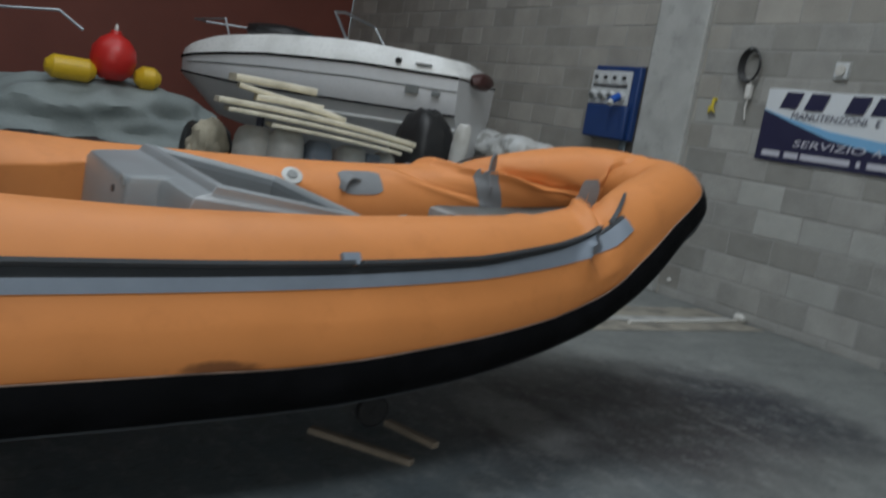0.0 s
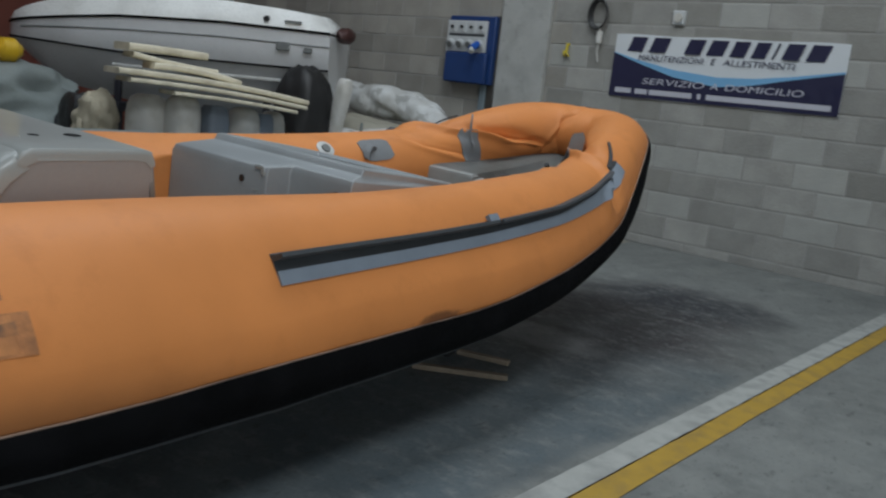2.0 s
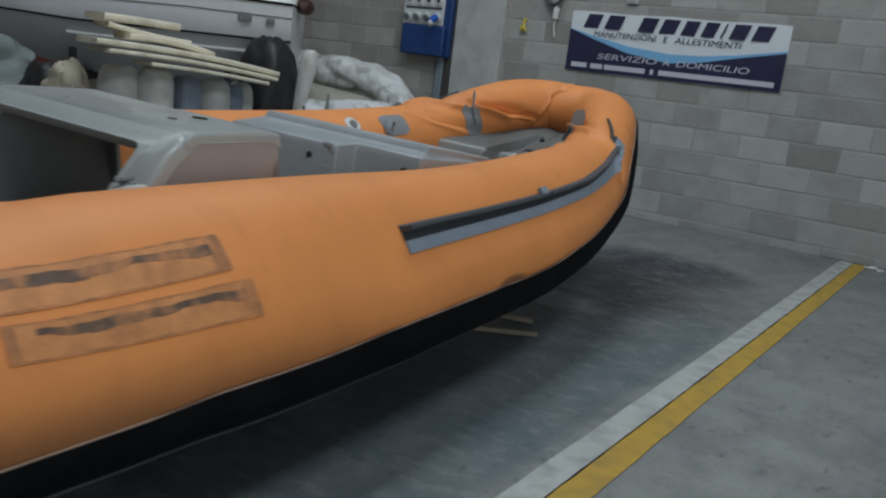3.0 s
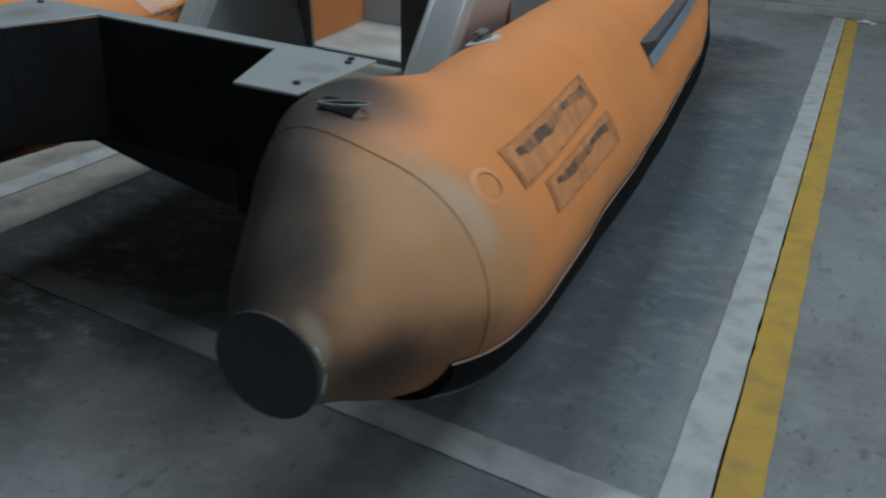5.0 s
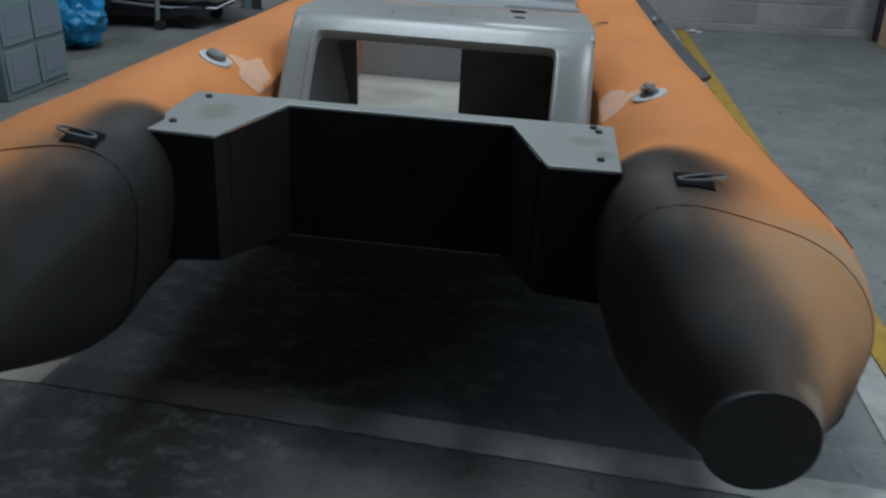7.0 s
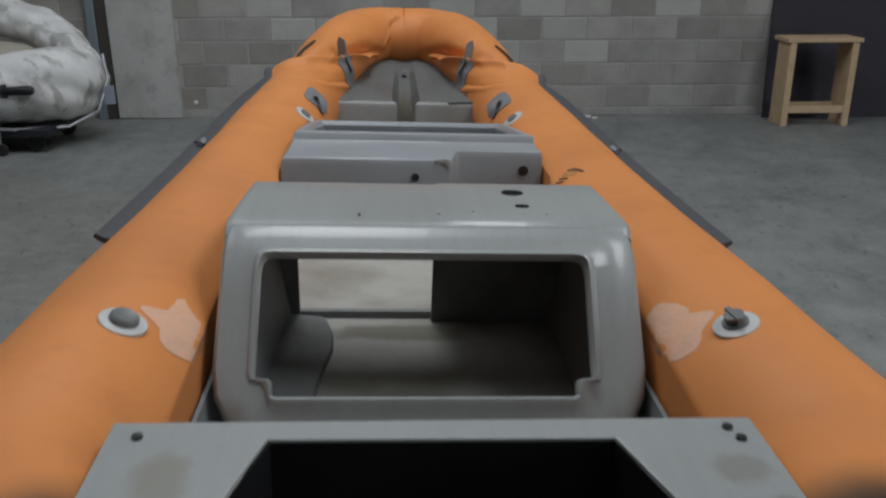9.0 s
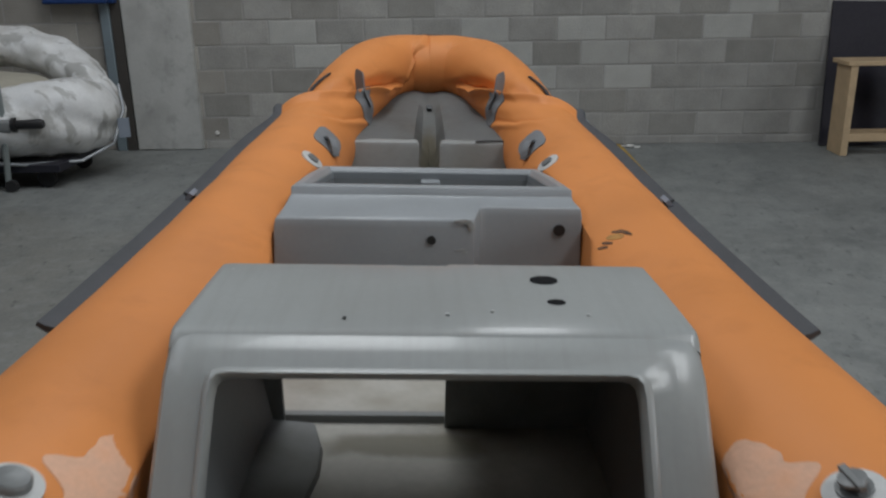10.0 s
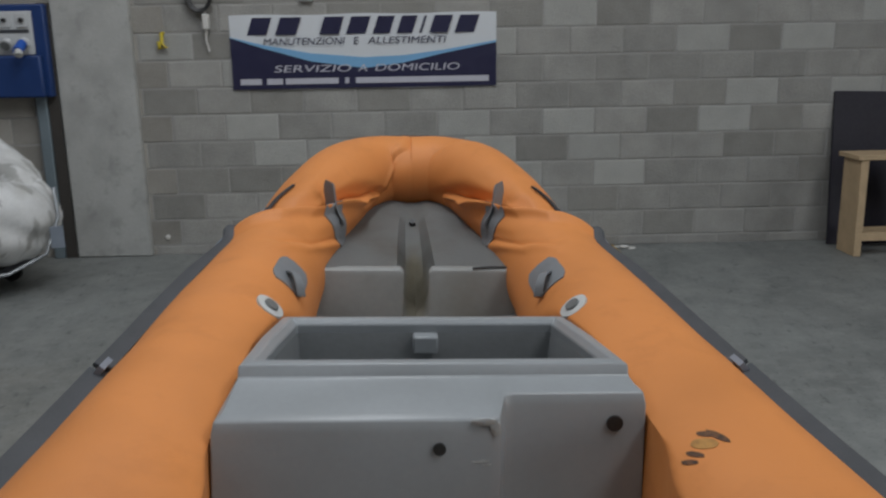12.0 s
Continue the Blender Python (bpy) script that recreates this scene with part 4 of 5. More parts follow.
console = part("console", loft(rings, cap=False), M_GRP, boat, "grey fibreglass console with an open locker")
side_prof = [(0.675, 0.566), (0.72, 0.655), (0.91, 0.93), (0.945, 0.964), (0.965, 0.972), (1.27, 0.970), (1.298, 0.962), (1.308, 0.945), (1.365, 0.566)]


def side_u(v, z):
    """Half width of the console: it draws in towards the foot and towards the front."""
    return W + 0.002 - 0.055 * max(0.0, min(1.0, (0.72 - z) / 0.15)) - 0.012 * max(0.0, min(1.0, (v - 0.98) / 0.30))


for mir in (1, -1):
    part("console_side", loft([[(mir * (side_u(v, z) - q), v, z - e) for v, z in side_prof] for q, e in ((0, 0), (0.018, 0.002))]), M_SEAT, console, "blue-grey console side", bevel=0.006)
# thin dark panels added inside the console to deepen its shade
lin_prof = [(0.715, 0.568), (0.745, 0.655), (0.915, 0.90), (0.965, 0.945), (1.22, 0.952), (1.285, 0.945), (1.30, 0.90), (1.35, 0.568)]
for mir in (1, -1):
    part("console_lining", loft([[(mir * (side_u(v, z) - q), v, z) for v, z in lin_prof] for q in (0.021, 0.026)]), M_SHADED_IN, console, "dark panel added for the shade inside the console")
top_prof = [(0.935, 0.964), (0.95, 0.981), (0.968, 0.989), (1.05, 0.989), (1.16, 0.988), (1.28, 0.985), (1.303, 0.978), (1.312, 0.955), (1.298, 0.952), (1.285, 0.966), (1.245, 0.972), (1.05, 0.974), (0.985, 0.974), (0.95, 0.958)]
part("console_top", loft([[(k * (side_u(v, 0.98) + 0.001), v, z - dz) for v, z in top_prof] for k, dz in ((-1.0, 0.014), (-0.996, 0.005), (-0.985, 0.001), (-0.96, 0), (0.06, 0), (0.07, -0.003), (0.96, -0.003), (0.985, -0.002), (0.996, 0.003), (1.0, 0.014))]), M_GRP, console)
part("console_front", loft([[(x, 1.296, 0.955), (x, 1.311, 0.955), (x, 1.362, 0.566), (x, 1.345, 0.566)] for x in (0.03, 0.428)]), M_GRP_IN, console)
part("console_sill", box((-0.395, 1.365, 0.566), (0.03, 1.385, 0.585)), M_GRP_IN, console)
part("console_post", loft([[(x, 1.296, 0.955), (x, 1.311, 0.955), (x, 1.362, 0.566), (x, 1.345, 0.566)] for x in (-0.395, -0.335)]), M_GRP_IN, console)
rings = []
for v in np.linspace(0.70, 1.33, 8):
    e = float(np.interp(v, [0.70, 1.0, 1.2, 1.33], [-0.27, -0.255, -0.225, -0.26]))
    rings.append([(-0.42, v, 0.566), (e, v, 0.566), (e - 0.004, v, 0.582), (e - 0.012, v, 0.586), (e - 0.09, v, 0.592), (-0.42, v, 0.61)])
part("battery_shelf", loft(rings), M_GRP_IN, console, "dark grey moulded shelf inside the locker")
for u, v, r in ((0.213, 1.192, 0.022), (0.222, 1.08, 0.014)):
    part("dash_hole", lathe([(0, 0), (r, 0), (r, 0.0012), (0, 0.0012)], 20, pose(u, v, 0.9912) @ Matrix.Diagonal((1.25, 1, 1, 1))), M_BLACKPAINT, console, "round hole through the dash")
part("screw_hole", lathe([(0, 0), (0.004, 0), (0.004, 0.001), (0, 0.001)], 8, pose(-0.16, 1.0, 0.9915)), M_BLACKPAINT, console)
for u, v, z, c_ in ((W - 0.012, 0.95, 0.972, 0.007), (W - 0.008, 0.985, 0.974, 0.006), (-0.405, 1.25, 0.984, 0.006), (-W + 0.022, 1.12, 0.984, 0.004), (-W + 0.012, 0.955, 0.968, 0.006), (-W + 0.01, 0.93, 0.955, 0.005), (0.10, 1.03, 0.994, 0.004), (0.02, 1.02, 0.992, 0.004), (0.10, 1.28, 0.986, 0.006), (0.27, 1.02, 0.993, 0.004)):
    part("gel_chip", lump((u - c_, v - c_ * 0.7, z - 0.002), (u + c_, v + c_ * 0.7, z + 0.002), sub=2, amp=0.4, freq=2, seed=u * 9), M_VALVE_W, console, "pale chipped gelcoat")
for u in (-0.285, 0.285):
    part("foot_notch", rod((u, 0.612, 0.60), (u, 0.66, 0.60), 0.022, 16), M_GRP_IN, console)

# seat box with an open hatch
body = [(-0.452, 1.955), (0.10, 1.955), (0.125, 1.965), (0.145, 2.055), (0.165, 2.065), (0.452, 2.065), (0.44, 2.5), (0.405, 2.80), (-0.405, 2.80), (-0.448, 2.5)]


def top_z(v):
    return float(np.interp(v, [1.95, 2.05, 2.14, 2.2, 2.8], [0.878, 0.886, 0.894, 0.892, 0.805]))


def inset(poly, d):
    cx = sum(p[0] for p in poly) / len(poly)
    cy = sum(p[1] for p in poly) / len(poly)
    return [(p[0] - d * (1 if p[0] > cx else -1), p[1] - d * (1 if p[1] > cy else -1)) for p in poly]


rimo = [(-0.428, 2.145), (0.10, 2.145), (0.12, 2.145), (0.14, 2.145), (0.16, 2.145), (0.43, 2.145), (0.418, 2.43), (0.402, 2.70), (-0.402, 2.70), (-0.42, 2.43)]
rimi = inset(rimo, 0.045)
rings = [[(x * 1.02, y - 0.004 if y < 2.3 else y, 0.566) for x, y in body], [(x, y, top_z(y) - 0.03) for x, y in body], [(x * 0.99, y + 0.012 if y < 2.3 else y, top_z(y) - 0.006) for x, y in body],
         [(x * 0.965, y + 0.03 if y < 2.2 else y, top_z(y)) for x, y in body], [(x, y - 0.012 if y < 2.3 else y + 0.01, top_z(y) + 0.002) for x, y in rimo],
         [(x, y, top_z(y) + 0.024) for x, y in rimo], [(x * 0.985, y, top_z(y) + 0.029) for x, y in inset(rimo, 0.006)], [(x, y, top_z(y) + 0.029) for x, y in inset(rimo, 0.03)], [(x, y, top_z(y) + 0.012) for x, y in rimi], [(x, y, top_z(y) - 0.02) for x, y in rimi]]
seat = part("seat_box", loft(rings, cap=False), M_SEAT, boat, "grey moulded seat box with an open hatch", bevel=0.004)
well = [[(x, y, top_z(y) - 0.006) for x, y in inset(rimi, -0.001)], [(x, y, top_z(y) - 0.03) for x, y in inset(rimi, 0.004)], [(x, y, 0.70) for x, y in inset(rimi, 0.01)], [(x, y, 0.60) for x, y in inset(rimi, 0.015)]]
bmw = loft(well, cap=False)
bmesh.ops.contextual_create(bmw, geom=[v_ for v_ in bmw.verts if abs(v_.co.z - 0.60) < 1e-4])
part("hatch_well", bmw, M_SHADED_IN, seat, "inside of the open hatch, darkened for its shade")
part("hatch_rib", (lambda bm: (add_box(bm, (-0.035, 2.615, 0.765), (0.035, 2.675, 0.815)), bm)[-1])(bmesh.new()), M_SEAT, seat, bevel=0.006)
for u, v, z, r in ((-0.0, 1.952, 0.815, 0.013), (0.385, 2.062, 0.815, 0.018)):
    part("drain_hole", rod((u, v - 0.0025, z), (u, v + 0.01, z), r, 18), M_BLACKPL, seat, "dark round hole")
for u, w, z, h_ in ((0.088, 0.026, 0.871, 0.007), (0.112, 0.010, 0.855, 0.014), (0.082, 0.020, 0.785, 0.004), (0.095, 0.010, 0.778, 0.003)):
    part("scuffed_edge", lump((u - w, 1.953, z - h_), (u + w, 1.961, z + h_), sub=2, amp=0.5, freq=3, seed=u), M_CHALK, seat, "pale scuffed corner")

# bow lockers and the liner that rises to the bow
for a, b in ((-0.40, -0.047), (0.047, 0.40)):
    rings = []
    for v, z, k in ((3.43, 0.772, 1.0), (3.434, 0.783, 1.0), (3.445, 0.789, 1.0), (3.475, 0.790, 1.0), (3.49, 0.78, 1.0)):
        a_, b_ = (a * k, b) if a < -0.1 else (a, b * k)
        rings.append([(a_, v, 0.56), (b_, v, 0.56), (b_, v, z - 0.012), (b_ - 0.012, v, z), (a_ + 0.012, v, z), (a_, v, z - 0.012)])
    part("bow_locker", loft(rings), M_LINER, boat, "grey moulded step")
bm = bmesh.new()
grid = []
for v in (3.36, 3.43, *np.linspace(3.46, 4.40, 20)):
    w = float(np.interp(v, [3.36, 3.8, 4.05, 4.40], [0.44, 0.40, 0.34, 0.22]))
    zc = float(np.interp(v, [3.36, 3.5, 3.8, 3.95, 4.40], [0.57, 0.63, 0.755, 0.80, 0.90]))
    zw = float(np.interp(v, [3.36, 3.43, 3.46, 3.8, 3.95, 4.40], [0.57, 0.60, 0.785, 0.815, 0.835, 0.905]))
    row = []
    for k in range(25):
        x = (-1 + k / 12) * w
        f = max(0.0, min(1.0, (abs(x) - 0.03) / 0.025))
        row.append(bm.verts.new((x, v, zc + (zw - zc) * f + 0.05 * max(0.0, abs(x) / w - 0.6))))
    grid.append(row)
for p, q in zip(grid, grid[1:]):
    for k in range(24):
        bm.faces.new((p[k], p[k + 1], q[k + 1], q[k]))
bmesh.ops.solidify(bm, geom=bm.faces[:], thickness=0.008)
part("bow_liner", bm, M_LINER, boat, "grey bow liner with a stained centre channel")
part("drain_plug", rod((0, 4.06, 0.822), (0, 4.04, 0.845), 0.014, 12), M_BLACKPL, boat)
part("black_strap", sweep([(0.21, 3.44, 0.792), (0.28, 3.445, 0.795), (0.36, 3.45, 0.793)], 0.007, 6, flat=0.5), M_BLACKPL, boat)
# ---- on the block wall ----


def flat(name, pts, y, material, parent, label="", t=0.0015):
    return part(name, plate(pts, y, y - t), material, parent, label, smooth=False)


banner = part("banner", (lambda: (lambda bm: bm)(loft([[(-1.0 + 2.0 * i / 40, -0.006 - d - 0.006 * math.sin(i * 0.55) * math.sin(i * 0.21 + 1), z + 0.004 * math.sin(i * 0.4)) for d, z in ((0, 1.272), (0, 1.818), (0.002, 1.818), (0.002, 1.272))] for i in range(41)])))(), M_BAN_W)
tagged(banner, "printed vinyl banner with navy and sky-blue waves on the block wall", "banner")
BY = -0.0165


xs = [-0.998 + 1.996 * i / 40 for i in range(41)]


def up_edge(x):
    return float(np.interp(x, [-1, -0.75, -0.4, 0, 0.3, 0.6, 1.0], [1.66, 1.60, 1.535, 1.50, 1.51, 1.545, 1.61]))


def lo_edge(x):
    return float(np.interp(x, [-1, -0.75, -0.4, 0, 0.3, 0.6, 1.0], [1.655, 1.575, 1.475, 1.42, 1.455, 1.52, 1.595]))


flat("navy_field", [(x, lo_edge(x)) for x in xs] + [(0.998, 1.274), (-0.998, 1.274)], BY, M_BAN_N, banner)
flat("blue_wave", [(x, up_edge(x)) for x in xs] + [(x, lo_edge(x)) for x in xs[::-1]], BY - 0.001, M_BAN_B, banner)
# the firm's name: slanted navy blocks in its place
x = -0.87
for w, gap in ((0.19, 0.02), (0.20, 0.13), (0.19, 0.01), (0.19, 0.01), (0.17, 0.01), (0.16, 0.01), (0.06, 0.015), (0.18, 0.01), (0.19, 0)):
    flat("name_block", [(x, 1.672), (x + w - 0.045, 1.672), (x + w, 1.798), (x + 0.045, 1.798)], BY, M_BAN_N, banner)
    x += w + gap


def words(text, x0, x1, z, h, material, name):
    cu = bpy.data.curves.new(name, "FONT")
    cu.body, cu.size, cu.extrude, cu.shear = text, 1.0, 0.0, 0.15
    tmp = bpy.data.objects.new(name, cu)
    me = bpy.data.meshes.new_from_object(tmp)
    bpy.data.objects.remove(tmp)
    co = np.empty(len(me.vertices) * 3)
    me.vertices.foreach_get("co", co)
    co = co.reshape(-1, 3)
    mn, mx = co.min(0), co.max(0)
    out = np.stack([x0 + (co[:, 0] - mn[0]) / (mx[0] - mn[0]) * (x1 - x0), np.full(len(co), BY - 0.0035), z + (co[:, 1] - mn[1]) / (mx[1] - mn[1]) * h], 1)
    me.vertices.foreach_set("co", out.ravel())
    me.materials.append(material)
    ob = new(name, me)
    ob.parent = banner
    return ob


for text, a, b in (("MANUTENZIONI", -0.75, -0.14), ("E", -0.075, -0.035), ("ALLESTIMENTI", 0.03, 0.62)):
    words(text, a, b, 1.597, 0.052, M_BAN_N, "navy_lettering")
for text, a, b in (("SERVIZIO", -0.68, -0.10), ("A", -0.05, 0.02), ("DOMICILIO", 0.08, 0.72)):
    words(text, a, b, 1.397, 0.052, M_BAN_P, "pale_lettering")
for a, b in ((-0.94, -0.78), (-0.74, -0.62), (-0.60, -0.20), (-0.15, -0.12), (-0.07, 0.94)):
    flat("pale_bar", [(a, 1.308), (b, 1.308), (b, 1.352), (a, 1.352)], BY - 0.001, M_BAN_P, banner)

# blue socket cabinet with a steel conduit below
sock = empty("socket_cabinet", pose(-2.62, 0, 0), "blue and pale grey industrial socket cabinet on the block wall", "electrical box")
part("cabinet_body", box((-0.30, -0.10, 1.25), (0.30, 0.012, 1.92)), M_BLUEBOX, sock, bevel=0.012)
part("lower_cover", box((-0.28, -0.155, 1.25), (0.26, -0.10, 1.555)), M_BLUEBOX, sock, "deep blue lower cover", bevel=0.015)
part("socket_panel", box((-0.30, -0.125, 1.56), (0.215, -0.101, 1.87)), M_WHITEBOX, sock, "pale grey socket panel", bevel=0.006)
for k in range(4):
    u = -0.225 + 0.125 * k
    sw = part("switch_plate", box((u - 0.045, -0.137, 1.755), (u + 0.045, -0.124, 1.855)), M_WHITEBOX, sock, bevel=0.004)
    part("switch_knob", rod((u, -0.155, 1.805), (u, -0.137, 1.805), 0.017, 14), M_BLACKPL, sw, "black knob")
    so = part("socket_outlet", rod((u, -0.165, 1.625), (u, -0.124, 1.645), 0.045, 18), M_WHITEBOX, sock)
    part("socket_lid", rod((u, -0.172, 1.622), (u, -0.165, 1.626), 0.034, 18), M_VALVE, so)
part("label_bar", box((-0.27, -0.1285, 1.715), (0.19, -0.1255, 1.74)), M_DARKFAB, sock)
plug = part("plug", rod((0.15, -0.26, 1.585), (0.15, -0.165, 1.64), 0.035, 14), mat("blue_plug_plastic", (0.02, 0.10, 0.45), 0.4), sock, "blue plug")
part("plug_ring", rod((0.165, -0.275, 1.555), (0.155, -0.25, 1.59), 0.028, 12), M_VALVE_W, plug)
tagged(part("conduit", box((-2.475, -0.055, 0.0), (-2.395, -0.0, 1.25)), mat("blue_grey_steel", (0.20, 0.25, 0.28), 0.45, metal=0.2), bevel=0.006), "blue-grey steel conduit between cabinet and floor", "conduit")
# dark strip added where the gap beside the pillar is in shade
tagged(part("dark_board", box((-2.39, -0.045, 0.0), (-2.305, -0.004, 1.93)), mat("shade_gap_brown", (0.05, 0.045, 0.04), 0.75), bevel=0.003), "narrow dark strip added for the shaded gap between conduit and pillar", "board")

# hanging things
coil = empty("cable_coil", pose(-1.20, -0.01, 1.98), "coiled black cable hanging on the block wall", "cable")
for k in range(4):
    ra, rb = 0.075 + 0.008 * k, 0.115 + 0.006 * k
    part("cable_turn", sweep([(ra * math.cos(t), -0.012 - 0.012 * k, rb * math.sin(t)) for t in np.linspace(0, 2 * math.pi, 25)], 0.008, 6), M_BLACKPL, coil)
part("cable_tail", sweep([(0.03, -0.03, -0.11), (0.045, -0.03, -0.2), (0.03, -0.03, -0.33), (0.05, -0.03, -0.42)], 0.007, 6), M_WPLASTIC, coil, "pale cable tail")
part("cable_plug", box((0.015, -0.055, -0.26), (0.065, -0.015, -0.15)), M_WPLASTIC, coil, "white plug", bevel=0.008)
part("wall_hook", sweep([(0, 0.022, 0.13), (0, -0.03, 0.13), (0, -0.06, 0.12), (0, -0.065, 0.145)], 0.006, 6), M_STEEL, coil)
tag_ = part("yellow_hook", sweep([(-1.50, 0.012, 1.70), (-1.50, -0.03, 1.70), (-1.50, -0.035, 1.62), (-1.47, -0.035, 1.595), (-1.52, -0.035, 1.59), (-1.525, -0.035, 1.64)], 0.014, 8), M_YPL)
tagged(tag_, "small yellow plastic hook on the block wall", "hook")
lampw = empty("wall_socket", pose(-0.42, 0.012, 1.97), "small pale wall socket with a round cover", "socket")
part("socket_base", box((-0.055, -0.045, -0.06), (0.055, 0, 0.06)), M_WHITEBOX, lampw, bevel=0.01)
part("socket_cover", rod((0, -0.045, 0.0), (0, -0.06, 0.0), 0.038, 18), M_WPLASTIC, lampw)
tagged(part("wall_stud", lathe([(0, 0), (0.022, 0), (0.018, 0.02), (0, 0.026)], 12, pose(-1.60, 0.012, 0.14, 90, 0, 0)), M_WPLASTIC), "small white plastic cap on the wall", "cap")

# ---- by the wall on the right ----
pan = part("leaning_board", box((0, 0, 0), (1.5, 0.03, 1.19), pose(3.59, -0.165, 0.004, -7.0, 1.5, 0)), M_PANEL, bevel=0.004)
tagged(pan, "large dark violet board leaning against the block wall", "board")
stool = empty("wooden_stool", pose(3.89, -0.42, 0), "raw pine stool with plank sides in front of a dark board", "stool")
part("stool_top", box((-0.322, -0.155, 0.715), (0.322, 0.155, 0.75)), M_WOOD, stool, bevel=0.004)
for sx in (-1, 1):
    part("side_plank", box((sx * 0.268 - 0.028, -0.145, 0), (sx * 0.268 + 0.028, 0.115, 0.715)), M_WOOD, stool, bevel=0.003)
part("stretcher", box((-0.240, -0.14, 0.115), (0.240, -0.10, 0.175)), M_WOOD, stool, bevel=0.003)
part("back_rail", box((-0.240, 0.06, 0.115), (0.240, 0.095, 0.175)), M_WOOD, stool, bevel=0.003)

# bits on the floor by the wall
for k, (x, y, s) in enumerate(((1.99, -0.13, 0.035), (2.05, -0.16, 0.025), (1.94, -0.10, 0.02))):
    tagged(part("paper_scrap", lump((x - s, y - s * 0.7, 0), (x + s, y + s * 0.7, s * 0.7), sub=2, amp=0.5, freq=3, seed=k), M_WPLASTIC), "crumpled white scrap on the floor", "scrap", "scraps on the floor")
tagged(part("white_pole", sweep([(-0.70, -1.32, 0.014), (-0.735, -0.7, 0.014), (-0.775, -0.10, 0.014)], 0.014, 8), M_WPLASTIC), "thin white plastic pole lying on the floor", "pole")
tagged(part("pole_foot", lump((-0.83, -0.09, 0.0), (-0.73, -0.01, 0.07), sub=2, amp=0.25), M_WPLASTIC), "white plastic lump by the wall", "foot")

# ---- under the boat ----
trol = empty("boat_trolley", pose(0.49, -6.95, 0, 0, 0, 2.1), "low steel boat trolley with small wheels", "trolley")
part("trolley_beam", box((-0.04, 0.7, 0.17), (0.04, 3.3, 0.23)), M_NAVY, trol, bevel=0.006)
for v in (1.43, 2.86):
    part("cross_beam", box((-0.42, v - 0.03, 0.17), (0.42, v + 0.03, 0.23)), M_NAVY, trol, bevel=0.006)
    part("keel_block", box((-0.06, v - 0.08, 0.23), (0.06, v + 0.08, 0.315)), M_TYRE, trol, "black rubber block", bevel=0.01)
    for sx in (-1, 1):
        part("post", box((sx * 0.33 - 0.015, v - 0.015, 0.07), (sx * 0.33 + 0.015, v + 0.015, 0.18)), M_NAVY, trol, bevel=0.004)
        part("bunk", plate([(sx * 0.20, 0.23), (sx * 0.40, 0.23), (sx * 0.40, 0.42), (sx * 0.20, 0.36)], v - 0.10, v + 0.10), M_TYRE, trol, "black rubber bunk", bevel=0.008)
        wh = part("wheel", lathe([(0.015, -0.02), (0.052, -0.02), (0.062, -0.012), (0.062, 0.012), (0.052, 0.02), (0.015, 0.02)], 24, pose(sx * 0.33 + sx * 0.04, v, 0.062, 0, 90, 0)), M_TYRE, trol)
        part("hub", rod((sx * 0.37 - 0.024, v, 0.062), (sx * 0.37 + 0.024, v, 0.062), 0.02, 14), M_TYRE, wh)

def slat(a, b, w, h, label):
    a, b = Vector(a), Vector(b)
    d = b - a
    m = Matrix.Translation(a) @ pose(0, 0, 0, 0, 0, math.degrees(math.atan2(d.y, d.x)))
    return tagged(part("timber_offcut", box((0, -w / 2, 0), (d.length, w / 2, h), m), M_WOOD_OLD, bevel=0.003), label, "offcut", "timber offcuts under the boat")


slat((0.78, -4.33, 0.001), (1.105, -4.095, 0.001), 0.035, 0.022, "weathered timber offcut lying on the floor under the boat")
slat((0.76, -4.01, 0.001), (0.99, -3.93, 0.001), 0.035, 0.022, "weathered timber offcut lying on the floor under the boat")

def crumple(bm, amp, freq, seed):
    """Sharp irregular folds over a soft body."""
    bm.normal_update()
    o = Vector((seed, seed * 1.7, 3.0))
    for v in bm.verts:
        p = v.co * freq + o
        q = Vector((p.x * 0.6 + p.z * 0.8, p.y, p.z * 0.6 - p.x * 0.5))
        d = 0.55 - 1.6 * abs(noise.noise(q)) + 0.5 * (0.4 - abs(noise.noise(q * 2.3))) + 0.25 * (0.4 - abs(noise.noise(q * 4.7)))
        v.co += v.normal * amp * d
    return bm


# ---- far side of the hall ----
# white motor boat
MB = pose(-3.67, -0.91, 0, 0, 0, 128)
mb = empty("motor_boat", MB, "white and grey motor boat with a black rubbing line", "boat")
L_, HB = 3.45, 0.60
rings_h, rings_d, sheer = [], [], []
